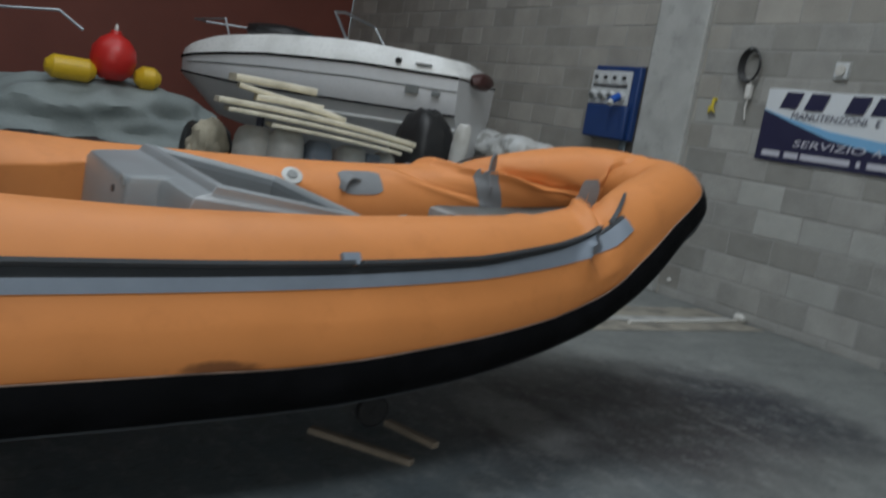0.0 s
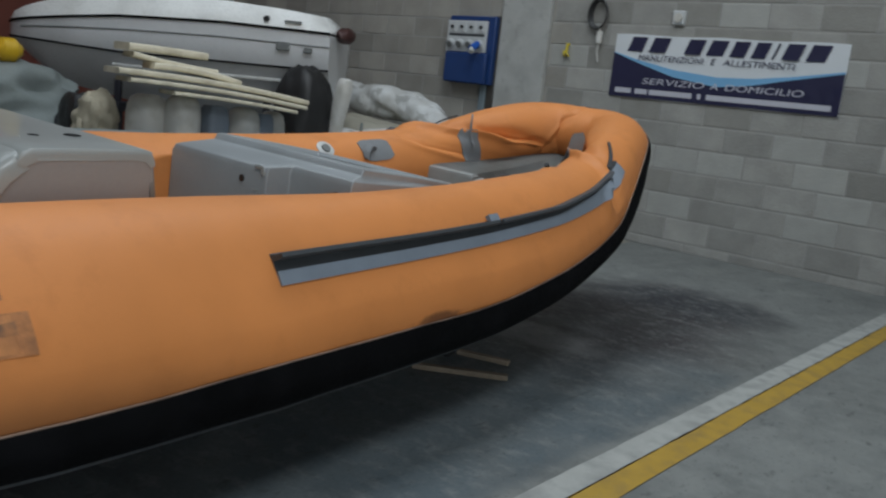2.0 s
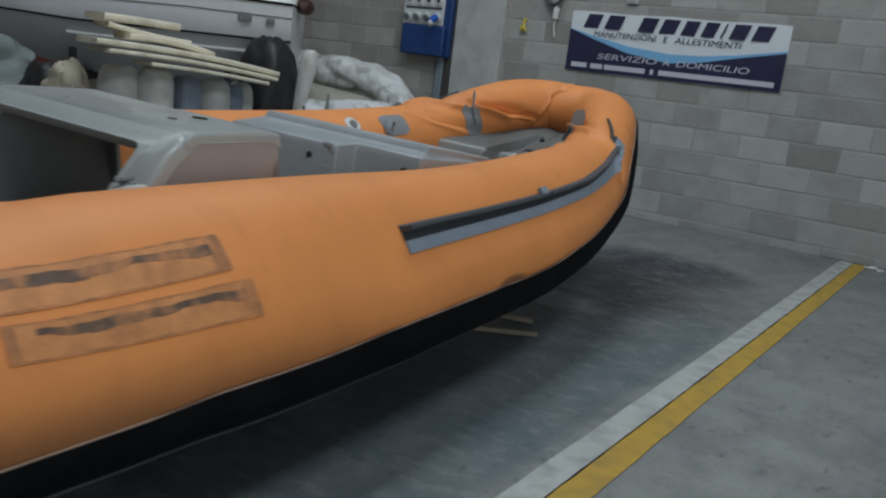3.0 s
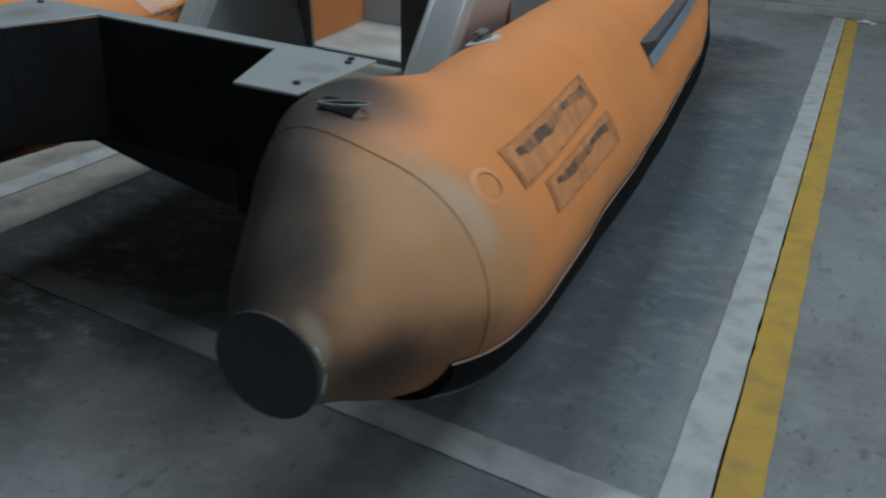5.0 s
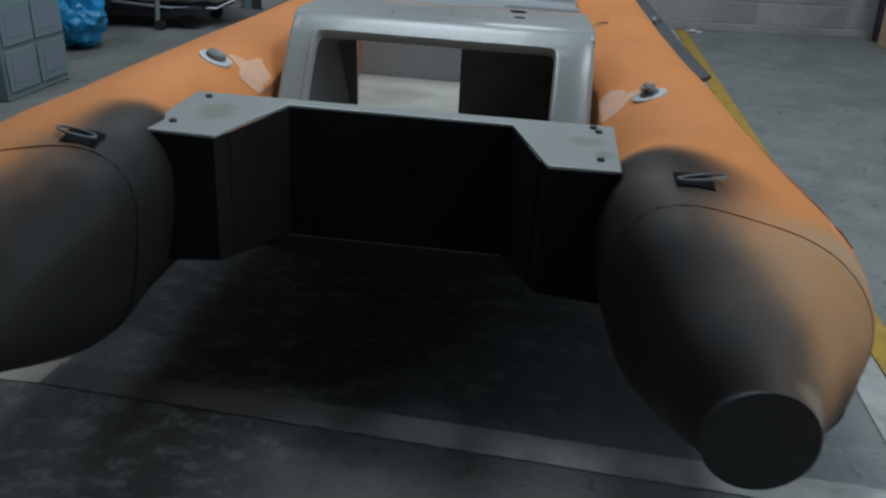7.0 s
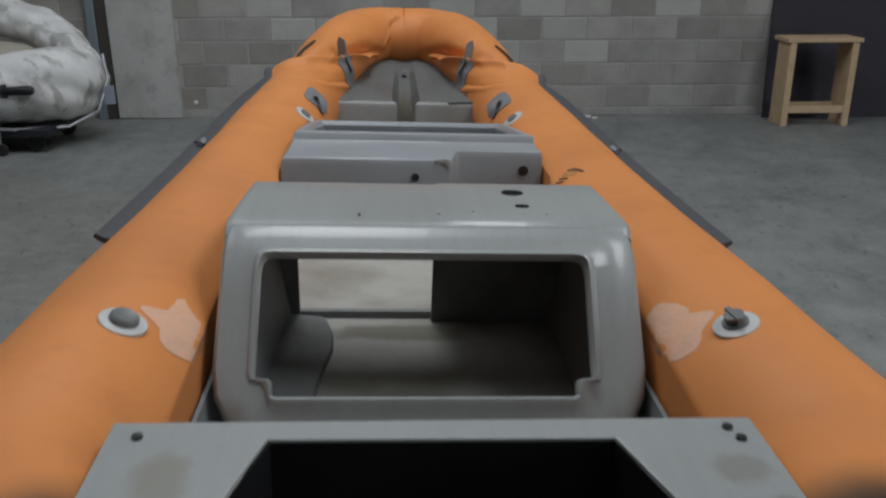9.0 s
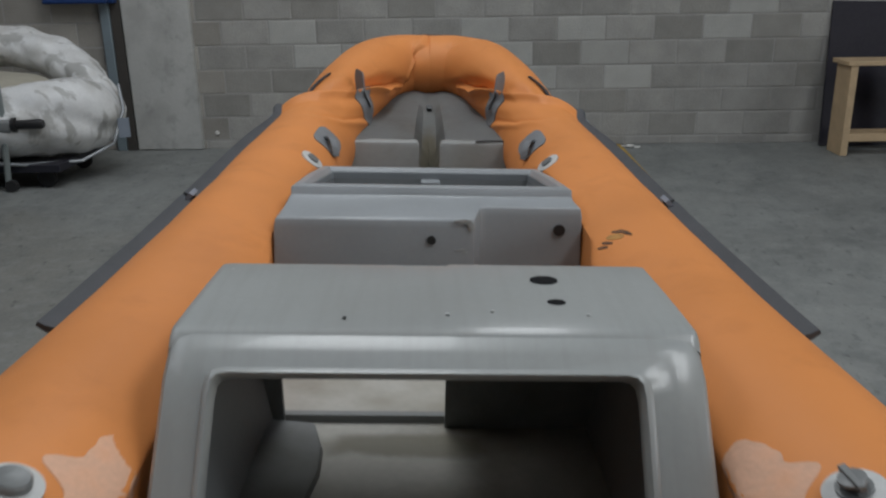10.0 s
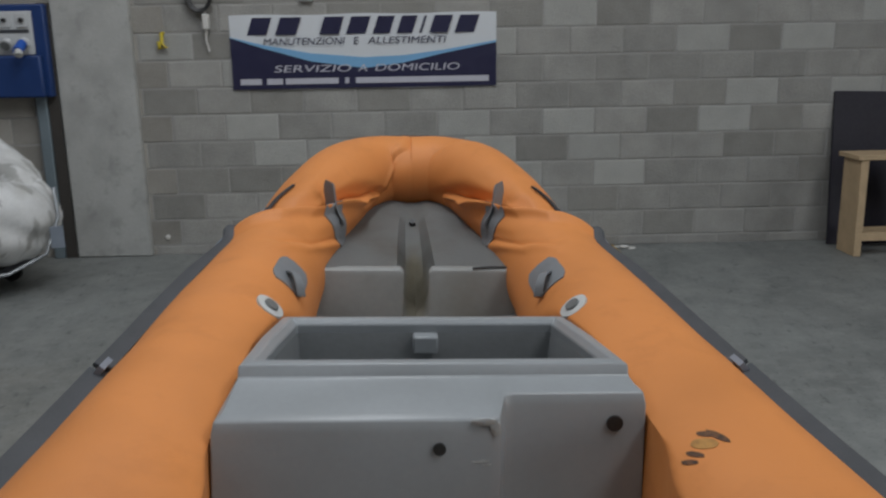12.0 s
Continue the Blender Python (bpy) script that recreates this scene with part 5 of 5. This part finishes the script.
for t in np.linspace(0, 1, 28):
    y = L_ * t
    w = HB * float(np.interp(t, [0, 0.5, 0.75, 0.9, 0.97, 1], [0.96, 1.0, 0.88, 0.60, 0.32, 0.06]))
    sz = float(np.interp(t, [0, 0.3, 0.6, 0.85, 1], [1.55, 1.555, 1.51, 1.42, 1.36]))
    kz = float(np.interp(t, [0, 0.6, 0.85, 1], [0.68, 0.68, 0.82, 1.20]))
    cz = float(np.interp(t, [0, 0.6, 1], [1.20, 1.17, 1.22]))
    dz = sz + float(np.interp(t, [0, 0.012, 0.04, 0.15, 0.4, 0.8, 0.95, 1], [0.03, 0.14, 0.17, 0.20, 0.23, 0.20, 0.12, 0.04]))
    rings_h.append([(0, y, kz), (w * 0.55, y, kz * 0.55 + cz * 0.45), (w * 0.88, y, cz - 0.01), (w * 0.92, y, cz + 0.02), (w * 0.97, y, cz * 0.4 + sz * 0.6), (w, y, sz),
                    (-w, y, sz), (-w * 0.97, y, cz * 0.4 + sz * 0.6), (-w * 0.92, y, cz + 0.02), (-w * 0.88, y, cz - 0.01), (-w * 0.55, y, kz * 0.55 + cz * 0.45)])
    rings_d.append([(w * 1.005, y, sz + 0.02), (w * 0.97, y, sz * 0.5 + dz * 0.5), (w * 0.86, y, dz), (0, y, dz + 0.03), (-w * 0.86, y, dz), (-w * 0.97, y, sz * 0.5 + dz * 0.5), (-w * 1.005, y, sz + 0.02)])
    sheer.append((w, y, sz, cz))
hull2 = part("hull", loft(rings_h), M_GREYGEL, mb, "pale grey hull side")
part("deck_moulding", loft(rings_d), M_WHITEGEL, mb, "glossy white deck moulding")
for sx in (-1, 1):
    part("rub_line", sweep([(sx * (w + 0.006), y, sz + 0.01) for w, y, sz, cz in sheer], 0.014, 6), M_STRAKE, mb, "black rubbing line")
    part("hull_groove", sweep([(sx * (w * 0.975 + 0.002), y, sz * 0.66 + cz * 0.34) for w, y, sz, cz in sheer[:-2]], 0.008, 6), M_VALVE, hull2)
    part("chine_line", sweep([(sx * (w * 0.92 + 0.004), y, cz + 0.01) for w, y, sz, cz in sheer], 0.011, 6), M_STRAKE, hull2)
    part("lower_strake", sweep([(sx * w * 0.76, y, cz - 0.12) for w, y, sz, cz in sheer[:18]], 0.02, 6), M_WHITEGEL, hull2)
part("maker_badge", rod((-0.56, 0.62, 1.645), (-0.60, 0.62, 1.64), 0.028, 14), M_BLACKPL, mb, "round dark badge")
part("name_bar", box((-0.60, 0.28, 1.625), (-0.575, 0.44, 1.645)), M_VALVE, mb, "grey bar of lettering")
for y0, w_ in ((0.16, 0.05), (0.38, 0.08)):
    part("hull_vent", box((-0.60, y0, 1.36), (-0.565, y0 + w_ * 1.6, 1.36 + w_)), M_VALVE, hull2, "dark hull fitting", bevel=0.006)
part("seat_cushion", lump((-0.35, 1.9, 1.66), (0.35, 2.6, 1.86), sub=3), M_BLACKPL, mb, "black seat cushion")
part("windscreen_frame", sweep([(0.5, 1.2, 1.72), (0.46, 1.42, 2.02), (0.0, 1.55, 2.08), (-0.46, 1.42, 2.02), (-0.5, 1.2, 1.72)], 0.014, 6), M_STEEL, mb)
part("bow_rail", sweep([(0.42, 2.6, 1.60), (0.40, 2.7, 1.82), (0.10, 3.3, 1.80), (-0.10, 3.3, 1.80), (-0.40, 2.7, 1.82), (-0.42, 2.6, 1.60)], 0.012, 6), M_STEEL, mb)
part("stern_cover", lump((-0.30, -0.16, 1.50), (0.10, 0.02, 1.66), sub=2, amp=0.2), mat("dark_maroon_vinyl", (0.06, 0.022, 0.02), 0.5), mb, "dark maroon cover at the stern")
cra = empty("boat_cradle", MB, "dark steel cradle under the motor boat", "cradle")
for y in (0.6, 2.1):
    part("cradle_bar", box((-0.55, y - 0.05, 0.60), (0.55, y + 0.05, 0.69)), M_NAVY, cra, bevel=0.005)
    for sx in (-1, 1):
        part("cradle_leg", box((sx * 0.45 - 0.04, y - 0.04, 0), (sx * 0.45 + 0.04, y + 0.04, 0.61)), M_NAVY, cra, bevel=0.005)
        part("cradle_arm", box((sx * 0.45 - 0.03, y - 0.03, 0.65), (sx * 0.45 + 0.03, y + 0.03, 0.92)), M_NAVY, cra, bevel=0.005)

# white drums with boards across them
for k, (x, y, r, h) in enumerate(((-3.40, -3.18, 0.17, 0.86), (-3.20, -2.98, 0.15, 0.88), (-3.14, -2.42, 0.15, 0.82), (-3.16, -2.10, 0.12, 0.80))):
    d = part("plastic_drum", lathe([(0, 0), (r * 0.9, 0), (r, 0.03), (r, h * 0.3), (r * 1.03, h * 0.32), (r, h * 0.34), (r, h - 0.16), (r * 0.95, h - 0.09), (r * 0.8, h - 0.03), (r * 0.5, h), (0, h)], 26, pose(x, y, 0)), M_WPLASTIC)
    tagged(d, "upright white plastic drum with rounded shoulders", "drum", "drums under the boards")
for k, (x, y, w_, l_, h) in enumerate(((-3.12, -2.73, 0.20, 0.20, 0.82), (-3.06, -2.26, 0.12, 0.16, 0.78))):
    part_g = part("grey_canister", loft([[(x + a * s_, y + b * s_, z) for a, b in rounded(w_, l_, 0.04)] for z, s_ in ((0, 0.95), (0.03, 1), (h - 0.10, 1), (h - 0.03, 0.9), (h, 0.7))]), M_GREYFAB)
    tagged(part_g, "grey plastic canister among white drums", "canister", "canisters under the boards")
A_, B_ = Vector((-3.24, -3.58, 1.035)), Vector((-2.92, -2.00, 0.915))
RUN = (B_ - A_).length
TURN = (B_ - A_).to_track_quat("Y", "Z").to_matrix().to_4x4()


def foam(name, s0, s1, side, z0, thick, wide, bow, tilt, label):
    """A long soft panel along the stack from s0 to s1, with rounded edges and a slight bow."""
    m = Matrix.Translation(A_) @ TURN @ pose(side, (s0 + s1) / 2, z0, tilt, 0, tilt * 1.5)
    h = (s1 - s0) / 2
    rings = [[m @ Vector((x, y, z + bow * (1 - (y / h) ** 2))) for x, z in rounded(wide, thick, thick * 0.35, 3)] for y in np.linspace(-h, h, 12)]
    return tagged(part(name, loft(rings), M_CREAM), label, "board", "stacked cream boards")


foam("cream_board", 0.0, RUN, -0.02, 0.0, 0.045, 0.40, 0.030, 0.0, "long cream foam board on top of the stack")
foam("cream_board", 0.08, RUN - 0.03, 0.03, -0.050, 0.035, 0.38, 0.022, 0.3, "long cream foam board in a loose stack")
foam("cream_board", 0.42, RUN - 0.12, 0.05, -0.098, 0.032, 0.36, 0.012, 0.4, "long cream foam board in a loose stack")
foam("cream_cushion", 0.30, 1.02, -0.08, 0.072, 0.05, 0.34, 0.026, -1.6, "short cream upholstered panel on the stack")
foam("cream_cushion", 0.16, 0.84, -0.16, 0.135, 0.04, 0.34, -0.012, -2.0, "short cream upholstered panel on the stack")
foam("cream_cushion", 0.10, 0.76, -0.20, 0.215, 0.06, 0.32, 0.004, 3.2, "thick cream upholstered panel tilted on the stack")
# dark covered motor and white sacks
tagged(part("covered_motor", lump((-3.60, -1.88, 0), (-3.05, -1.36, 1.26), amp=0.10, freq=1.8, seed=4, fold=0.10), M_BLACKPL), "outboard motor under a black cover", "motor")
tagged(part("beige_sack", crumple(lump((-3.80, -3.66, 0), (-3.46, -3.34, 0.84), amp=0.2, freq=1.6, seed=7, square=2.2, sub=5), 0.05, 5.0, 4.0), mat("beige_sackcloth", (0.42, 0.38, 0.29), 0.8, var=0.15, scale=7)), "crumpled beige sack beside white drums", "sack")
tagged(part("black_crate", lump((-4.15, -3.60, 0), (-3.82, -3.20, 0.80), amp=0.08, seed=2, square=5), M_BLACKPL), "black crate beside white drums", "crate")

# slack white inflatable on a dolly by the pillar
wi = empty("slack_inflatable", pose(-2.9, -1.0, 0), "slack dirty white inflatable boat with folded tubes", "inflatable")


def soft_tube(ctrl, n=44, per=16, tall=1.0, amp=0.05, freq=3.0, seed=0.0):
    c = catmull(ctrl, per)
    rings = []
    for i, p in enumerate(c):
        a, b = c[max(i - 1, 0)], c[min(i + 1, len(c) - 1)]
        t = Vector(b[:3] - a[:3]).normalized()
        s = t.cross(Vector((0, 0, 1)))
        s = s.normalized() if s.length > 1e-3 else Vector((1, 0, 0))
        u = s.cross(t)
        rings.append([Vector(p[:3]) + s * p[3] * math.cos(2 * math.pi * k / n) + u * p[3] * tall * math.sin(2 * math.pi * k / n) for k in range(n)])
    return crumple(loft(rings), amp, freq, seed)


part("near_tube", soft_tube([(-1.3, -0.28, 0.46, 0.18), (-0.7, -0.33, 0.46, 0.19), (-0.1, -0.32, 0.46, 0.21), (0.32, -0.22, 0.46, 0.23), (0.60, 0.0, 0.47, 0.23), (0.66, 0.28, 0.52, 0.18)], tall=1.18, amp=0.045, freq=2.6, seed=1.3), M_WTARP, wi)
part("far_tube", soft_tube([(-1.3, 0.38, 0.98, 0.15), (-0.7, 0.42, 0.99, 0.16), (-0.1, 0.42, 0.95, 0.17), (0.30, 0.38, 0.84, 0.18), (0.54, 0.28, 0.66, 0.18), (0.62, 0.10, 0.52, 0.15)], tall=1.0, amp=0.05, freq=3.4, seed=3.1), M_WTARP, wi)
part("inner_floor", crumple(lump((-1.35, -0.36, 0.25), (0.42, 0.36, 0.80), amp=0.10, freq=1.7, seed=5, sub=5), 0.03, 3.0, 2.0), mat("beige_fabric", (0.36, 0.34, 0.28), 0.75, var=0.1, scale=4), wi, "slack beige fabric floor")
part("tube_edge", sweep([(-1.3, -0.46, 0.26), (-0.6, -0.50, 0.25), (-0.1, -0.50, 0.23), (0.3, -0.42, 0.19), (0.62, -0.20, 0.17), (0.80, -0.02, 0.26), (0.86, 0.10, 0.50), (0.82, 0.16, 0.68)], 0.013, 8), M_STEEL, wi, "grey welded seam")
part("bow_mark", box((0.80, -0.245, 0.36), (0.88, -0.225, 0.50), pose(0, 0, 0, 0, 0, 22) @ pose(-0.02, -0.30, -0.02)), M_GREYFAB, wi)
dol = empty("dolly", pose(-2.9, -1.0, 0), "low dark wooden dolly", "dolly")
part("dolly_deck", box((-1.3, -0.42, 0.13), (0.55, 0.40, 0.19)), M_NAVY, dol, bevel=0.006)
for x in (-1.1, 0.4):
    for y in (-0.32, 0.30):
        part("castor", lathe([(0, -0.02), (0.065, -0.02), (0.065, 0.02), (0, 0.02)], 16, pose(x, y, 0.065, 90, 0, 0)), M_TYRE, dol)
# motor stand with an old outboard in front of it
ms = empty("motor_stand", pose(-2.70, -1.46, 0), "outboard motor on a grey wheeled stand", "motor stand")
part("stand_leg", sweep([(-0.02, 0, 0.08), (0.0, 0.0, 0.3), (0.02, 0.0, 0.52), (0.03, 0.0, 0.78)], [0.022, 0.022, 0.022, 0.012], 8), M_TARP, ms, "grey-green steel leg")
part("stand_wheel", lathe([(0, -0.018), (0.045, -0.018), (0.045, 0.018), (0, 0.018)], 14, pose(0.0, 0, 0.045, 90, 0, 0)), M_TYRE, ms)
part("stand_back_leg", rod((-0.60, 0.20, 0.0), (-0.50, 0.05, 0.5), 0.02, 8), M_STEEL, ms)
part("motor_tube", rod((-0.66, 0.03, 0.49), (-0.20, 0.0, 0.475), 0.06, 16), M_BLACKPL, ms, "black motor shaft housing")
part("clamp_body", loft([[(x, y * k, 0.48 + z * k) for y, z in rounded(0.12, 0.11, 0.03)] for x, k in ((-0.22, 0.7), (-0.19, 1.0), (-0.02, 1.0), (0.0, 0.9), (0.07, 0.85), (0.09, 0.6))]), M_VALVE, ms, "grey clamp")
part("tiller_collar", rod((0.085, 0.0, 0.485), (0.115, 0.0, 0.487), 0.052, 16), M_BLACKPL, ms)
part("tiller_grip", sweep([(0.10, 0.0, 0.486), (0.20, -0.005, 0.49), (0.29, -0.01, 0.493), (0.31, -0.01, 0.495)], [0.032, 0.034, 0.036, 0.026], 14), M_BLACKPL, ms, "black tiller grip")
part("motor_leg", loft([[(-0.33 + dx + x * w_, y * w_ * 0.8, z) for x, y in rounded(0.13, 0.12, 0.045)] for z, w_, dx in ((0.40, 0.55, -0.01), (0.43, 0.85, -0.01), (0.55, 1.0, 0.0), (0.70, 1.05, 0.01), (0.80, 1.15, 0.03), (0.95, 1.3, 0.06), (1.08, 1.25, 0.08), (1.14, 1.0, 0.09), (1.16, 0.6, 0.09))]), M_WPLASTIC, ms, "white motor cowl and leg")
part("gear_foot", lump((-0.36, -0.07, 0.36), (-0.16, 0.07, 0.44), sub=3, amp=0.15), M_BLACKPL, ms, "black gear housing")
part("clamp_lever", sweep([(-0.21, 0, 0.50), (-0.215, -0.02, 0.58), (-0.25, -0.03, 0.63)], 0.014, 6), M_BLACKPL, ms)
part("clamp_screw", sweep([(-0.05, 0, 0.53), (-0.05, 0, 0.58), (-0.03, -0.02, 0.62)], 0.009, 6), M_WOOD, ms)

# blue sack and low cabinet
tagged(part("blue_sack", lump((-3.22, -2.62, 0), (-2.68, -2.10, 0.52), amp=0.22, freq=1.7, seed=11, square=2.0, fold=0.22, sub=5), M_BLUEBAG), "full blue polythene sack tied on the floor", "sack")
cab = empty("low_cabinet", pose(-2.70, -3.69, 0), "low grey-blue metal cabinet with recessed panels", "cabinet")
part("cabinet_body", box((-0.28, -0.33, 0.0), (0.28, 0.33, 0.60)), M_CABINET, cab, bevel=0.01)
for k in range(2):
    for z0, z1 in ((0.05, 0.29), (0.32, 0.56)):
        a = -0.31 + 0.32 * k
        pn = part("cabinet_panel", box((0.282, a, z0), (0.292, a + 0.30, z1)), M_CABINET, cab, bevel=0.004)
        part("panel_recess", box((0.2925, a + 0.05, z0 + 0.05), (0.2945, a + 0.25, z1 - 0.05)), M_GREYFAB, pn)
gear = empty("gear_bag", pose(-2.75, -4.62, 0), "black gear bag with pale straps", "bag")
part("bag_body", crumple(lump((-0.35, -0.62, 0), (0.33, 0.52, 0.62), amp=0.14, seed=6, square=3, sub=5), 0.035, 3.5, 8.0), M_BLACKPL, gear)
for y in (-0.22, 0.12, 0.24):
    part("strap", sweep([(0.365, y, 0.05), (0.375, y + 0.01, 0.30), (0.335, y + 0.02, 0.55), (0.20, y + 0.03, 0.635)], 0.014, 6, flat=0.5), M_WHITEBOX, gear, "pale webbing strap")

# tarpaulin-covered dinghy with fenders on it
bm = lump((-5.75, -5.35, 0), (-4.25, -3.0, 1.06), amp=0.16, freq=1.5, seed=3, square=2.4, fold=0.16, sub=5)
tagged(part("covered_dinghy", bm, M_TARP), "dinghy under a sagging grey-green tarpaulin", "dinghy")
tagged(part("dark_hull_piece", lump((-4.5, -3.55, 0), (-3.85, -3.05, 0.72), amp=0.1, seed=9), M_NAVY), "dark hull piece standing on the floor", "hull")
fb = empty("red_fender", pose(-4.55, -4.12, 1.02), "round red buoy fender with a pale eye", "fender")
part("fender_ball", lathe([(0.0, 0.0), (0.10, 0.015), (0.17, 0.08), (0.195, 0.18), (0.18, 0.28), (0.12, 0.36), (0.05, 0.40), (0.04, 0.43), (0, 0.43)], 26), M_RED, fb)
part("fender_eye", sweep([(0.035 * math.cos(t), 0, 0.44 + 0.035 * math.sin(t)) for t in np.linspace(0, 2 * math.pi, 13)], 0.012, 6), M_WPLASTIC, fb)
for x, y, z, ln, rz in ((-4.5, -4.46, 1.00, 0.42, 78), (-4.55, -3.82, 1.02, 0.24, 100)):
    f = lathe([(0, -ln / 2), (0.05, -ln / 2 + 0.01), (0.10, -ln / 2 + 0.07), (0.10, ln / 2 - 0.07), (0.05, ln / 2 - 0.01), (0, ln / 2)], 20, pose(x, y, z + 0.07, 90, 0, 0) @ pose(0, 0, 0, 0, 0, 0))
    tagged(part("yellow_fender", f, M_YELLOW), "yellow vinyl fender lying on the tarpaulin", "fender", "yellow fenders")
tagged(part("boat_hook", sweep([(-5.3, -5.6, 0.0), (-5.25, -5.3, 1.45), (-5.2, -4.5, 1.56), (-5.1, -4.3, 1.42)], 0.014, 6), M_STEEL), "bent pale metal rail beside the dinghy", "rail")
# ---- blocks of the wall ----
BW, BH, Z00, XJ = 0.406, 0.203, 0.079, 1.157
PALE = {(3, 7), (5, 7), (4, 5), (6, 5), (3, 4), (7, 5), (1, 3), (0, 8)}
DARK = {(5, 2), (4, 3), (-6, 7), (-5, 5), (-6, 9), (1, 1), (7, 1), (-4, 6), (8, 8), (-7, 5), (-3, 8), (9, 6)}


def block_mesh(w, h):
    bm = bmesh.new()
    b, f = 0.008, 0.018
    a = [bm.verts.new((x, 0.010, z)) for x, z in ((0, 0), (w, 0), (w, h), (0, h))]
    c = [bm.verts.new((x, 0.003, z)) for x, z in ((0, 0), (w, 0), (w, h), (0, h))]
    d = [bm.verts.new((x, 0.0, z)) for x, z in ((b, b), (w - b, b), (w - b, h - b), (b, h - b))]
    for i in range(4):
        j = (i + 1) % 4
        bm.faces.new((a[i], a[j], c[j], c[i]))
        bm.faces.new((c[i], c[j], d[j], d[i]))
    bm.faces.new(d)
    bmesh.ops.recalc_face_normals(bm, faces=bm.faces)
    if bm.faces[-1].normal.y > 0:
        bmesh.ops.reverse_faces(bm, faces=bm.faces)
    return bm


def block_data(name, w, h, material):
    me = bpy.data.meshes.new(name)
    bm = block_mesh(w, h)
    bm.to_mesh(me)
    bm.free()
    me.materials.append(material)
    return me


G = 0.010
full = {k: block_data("block", BW - G, BH - G, m) for k, m in (("n", M_BLOCK), ("p", M_BLOCK_L), ("d", M_BLOCK_D))}
foot = block_data("block", BW - G, Z00 - G, M_BLOCK)
half = block_data("block", BW / 2 - G, BH - G, M_BLOCK_L)
rnd = random.Random(5)
rest = bmesh.new()
count = 0
for row in range(-1, 30):
    z = Z00 + BH * row
    if z + BH > ZR:
        break
    for col in range(-25, 23):
        x = XJ + BW * col + (0 if row % 2 == 1 else BW / 2)
        if x < X0 or x + BW > X1:
            continue
        near = -1.75 < x < 5.2 and row < 11 and count < 300
        if near:
            key = "p" if (col, row) in PALE else "d" if (col, row) in DARK else rnd.choices("npd", (0.70, 0.15, 0.15))[0]
            ob = new("block", foot if row < 0 else full[key])
            ob.parent = wall
            ob.location = (x + rnd.uniform(-0.002, 0.002), rnd.uniform(-0.002, 0.002), (z if row >= 0 else 0.0) + 0.002)
            count += 1
        else:
            h = BH - G if row >= 0 else Z00 - G
            zz = z if row >= 0 else 0.0
            yo = rnd.uniform(-0.003, 0.003)
            add = [rest.verts.new(p) for p in ((x, 0.006, zz), (x + BW - G, 0.006, zz), (x + BW - G, 0.006, zz + h), (x, 0.006, zz + h), (x + 0.004, yo, zz + 0.004), (x + BW - G - 0.004, yo, zz + 0.004), (x + BW - G - 0.004, yo, zz + h - 0.004), (x + 0.004, yo, zz + h - 0.004))]
            for f in ((4, 5, 6, 7), (0, 1, 5, 4), (1, 2, 6, 5), (2, 3, 7, 6), (3, 0, 4, 7)):
                rest.faces.new([add[i] for i in f])
m_rest = mat("concrete_block_far", (0.33, 0.315, 0.285), 0.92, var=0.2, scale=3.1, fine=90, bump=0.5)
_nt = m_rest.node_tree
_geo = _nt.nodes.new("ShaderNodeNewGeometry")
_mr = _nt.nodes.new("ShaderNodeMapRange")
_mr.inputs[3].default_value, _mr.inputs[4].default_value = 0.80, 1.15
_sc = _nt.nodes.new("ShaderNodeVectorMath")
_sc.operation = "SCALE"
_b = _nt.nodes["Principled BSDF"]
_src = _b.inputs["Base Color"].links[0].from_socket
_nt.links.new(_geo.outputs["Random Per Island"], _mr.inputs[0])
_nt.links.new(_src, _sc.inputs[0])
_nt.links.new(_mr.outputs[0], _sc.inputs["Scale"])
_nt.links.new(_sc.outputs[0], _b.inputs["Base Color"])
far_blocks = part("far_blocks", rest, m_rest, wall, "", smooth=False)
tagged(far_blocks, kind="stuff")
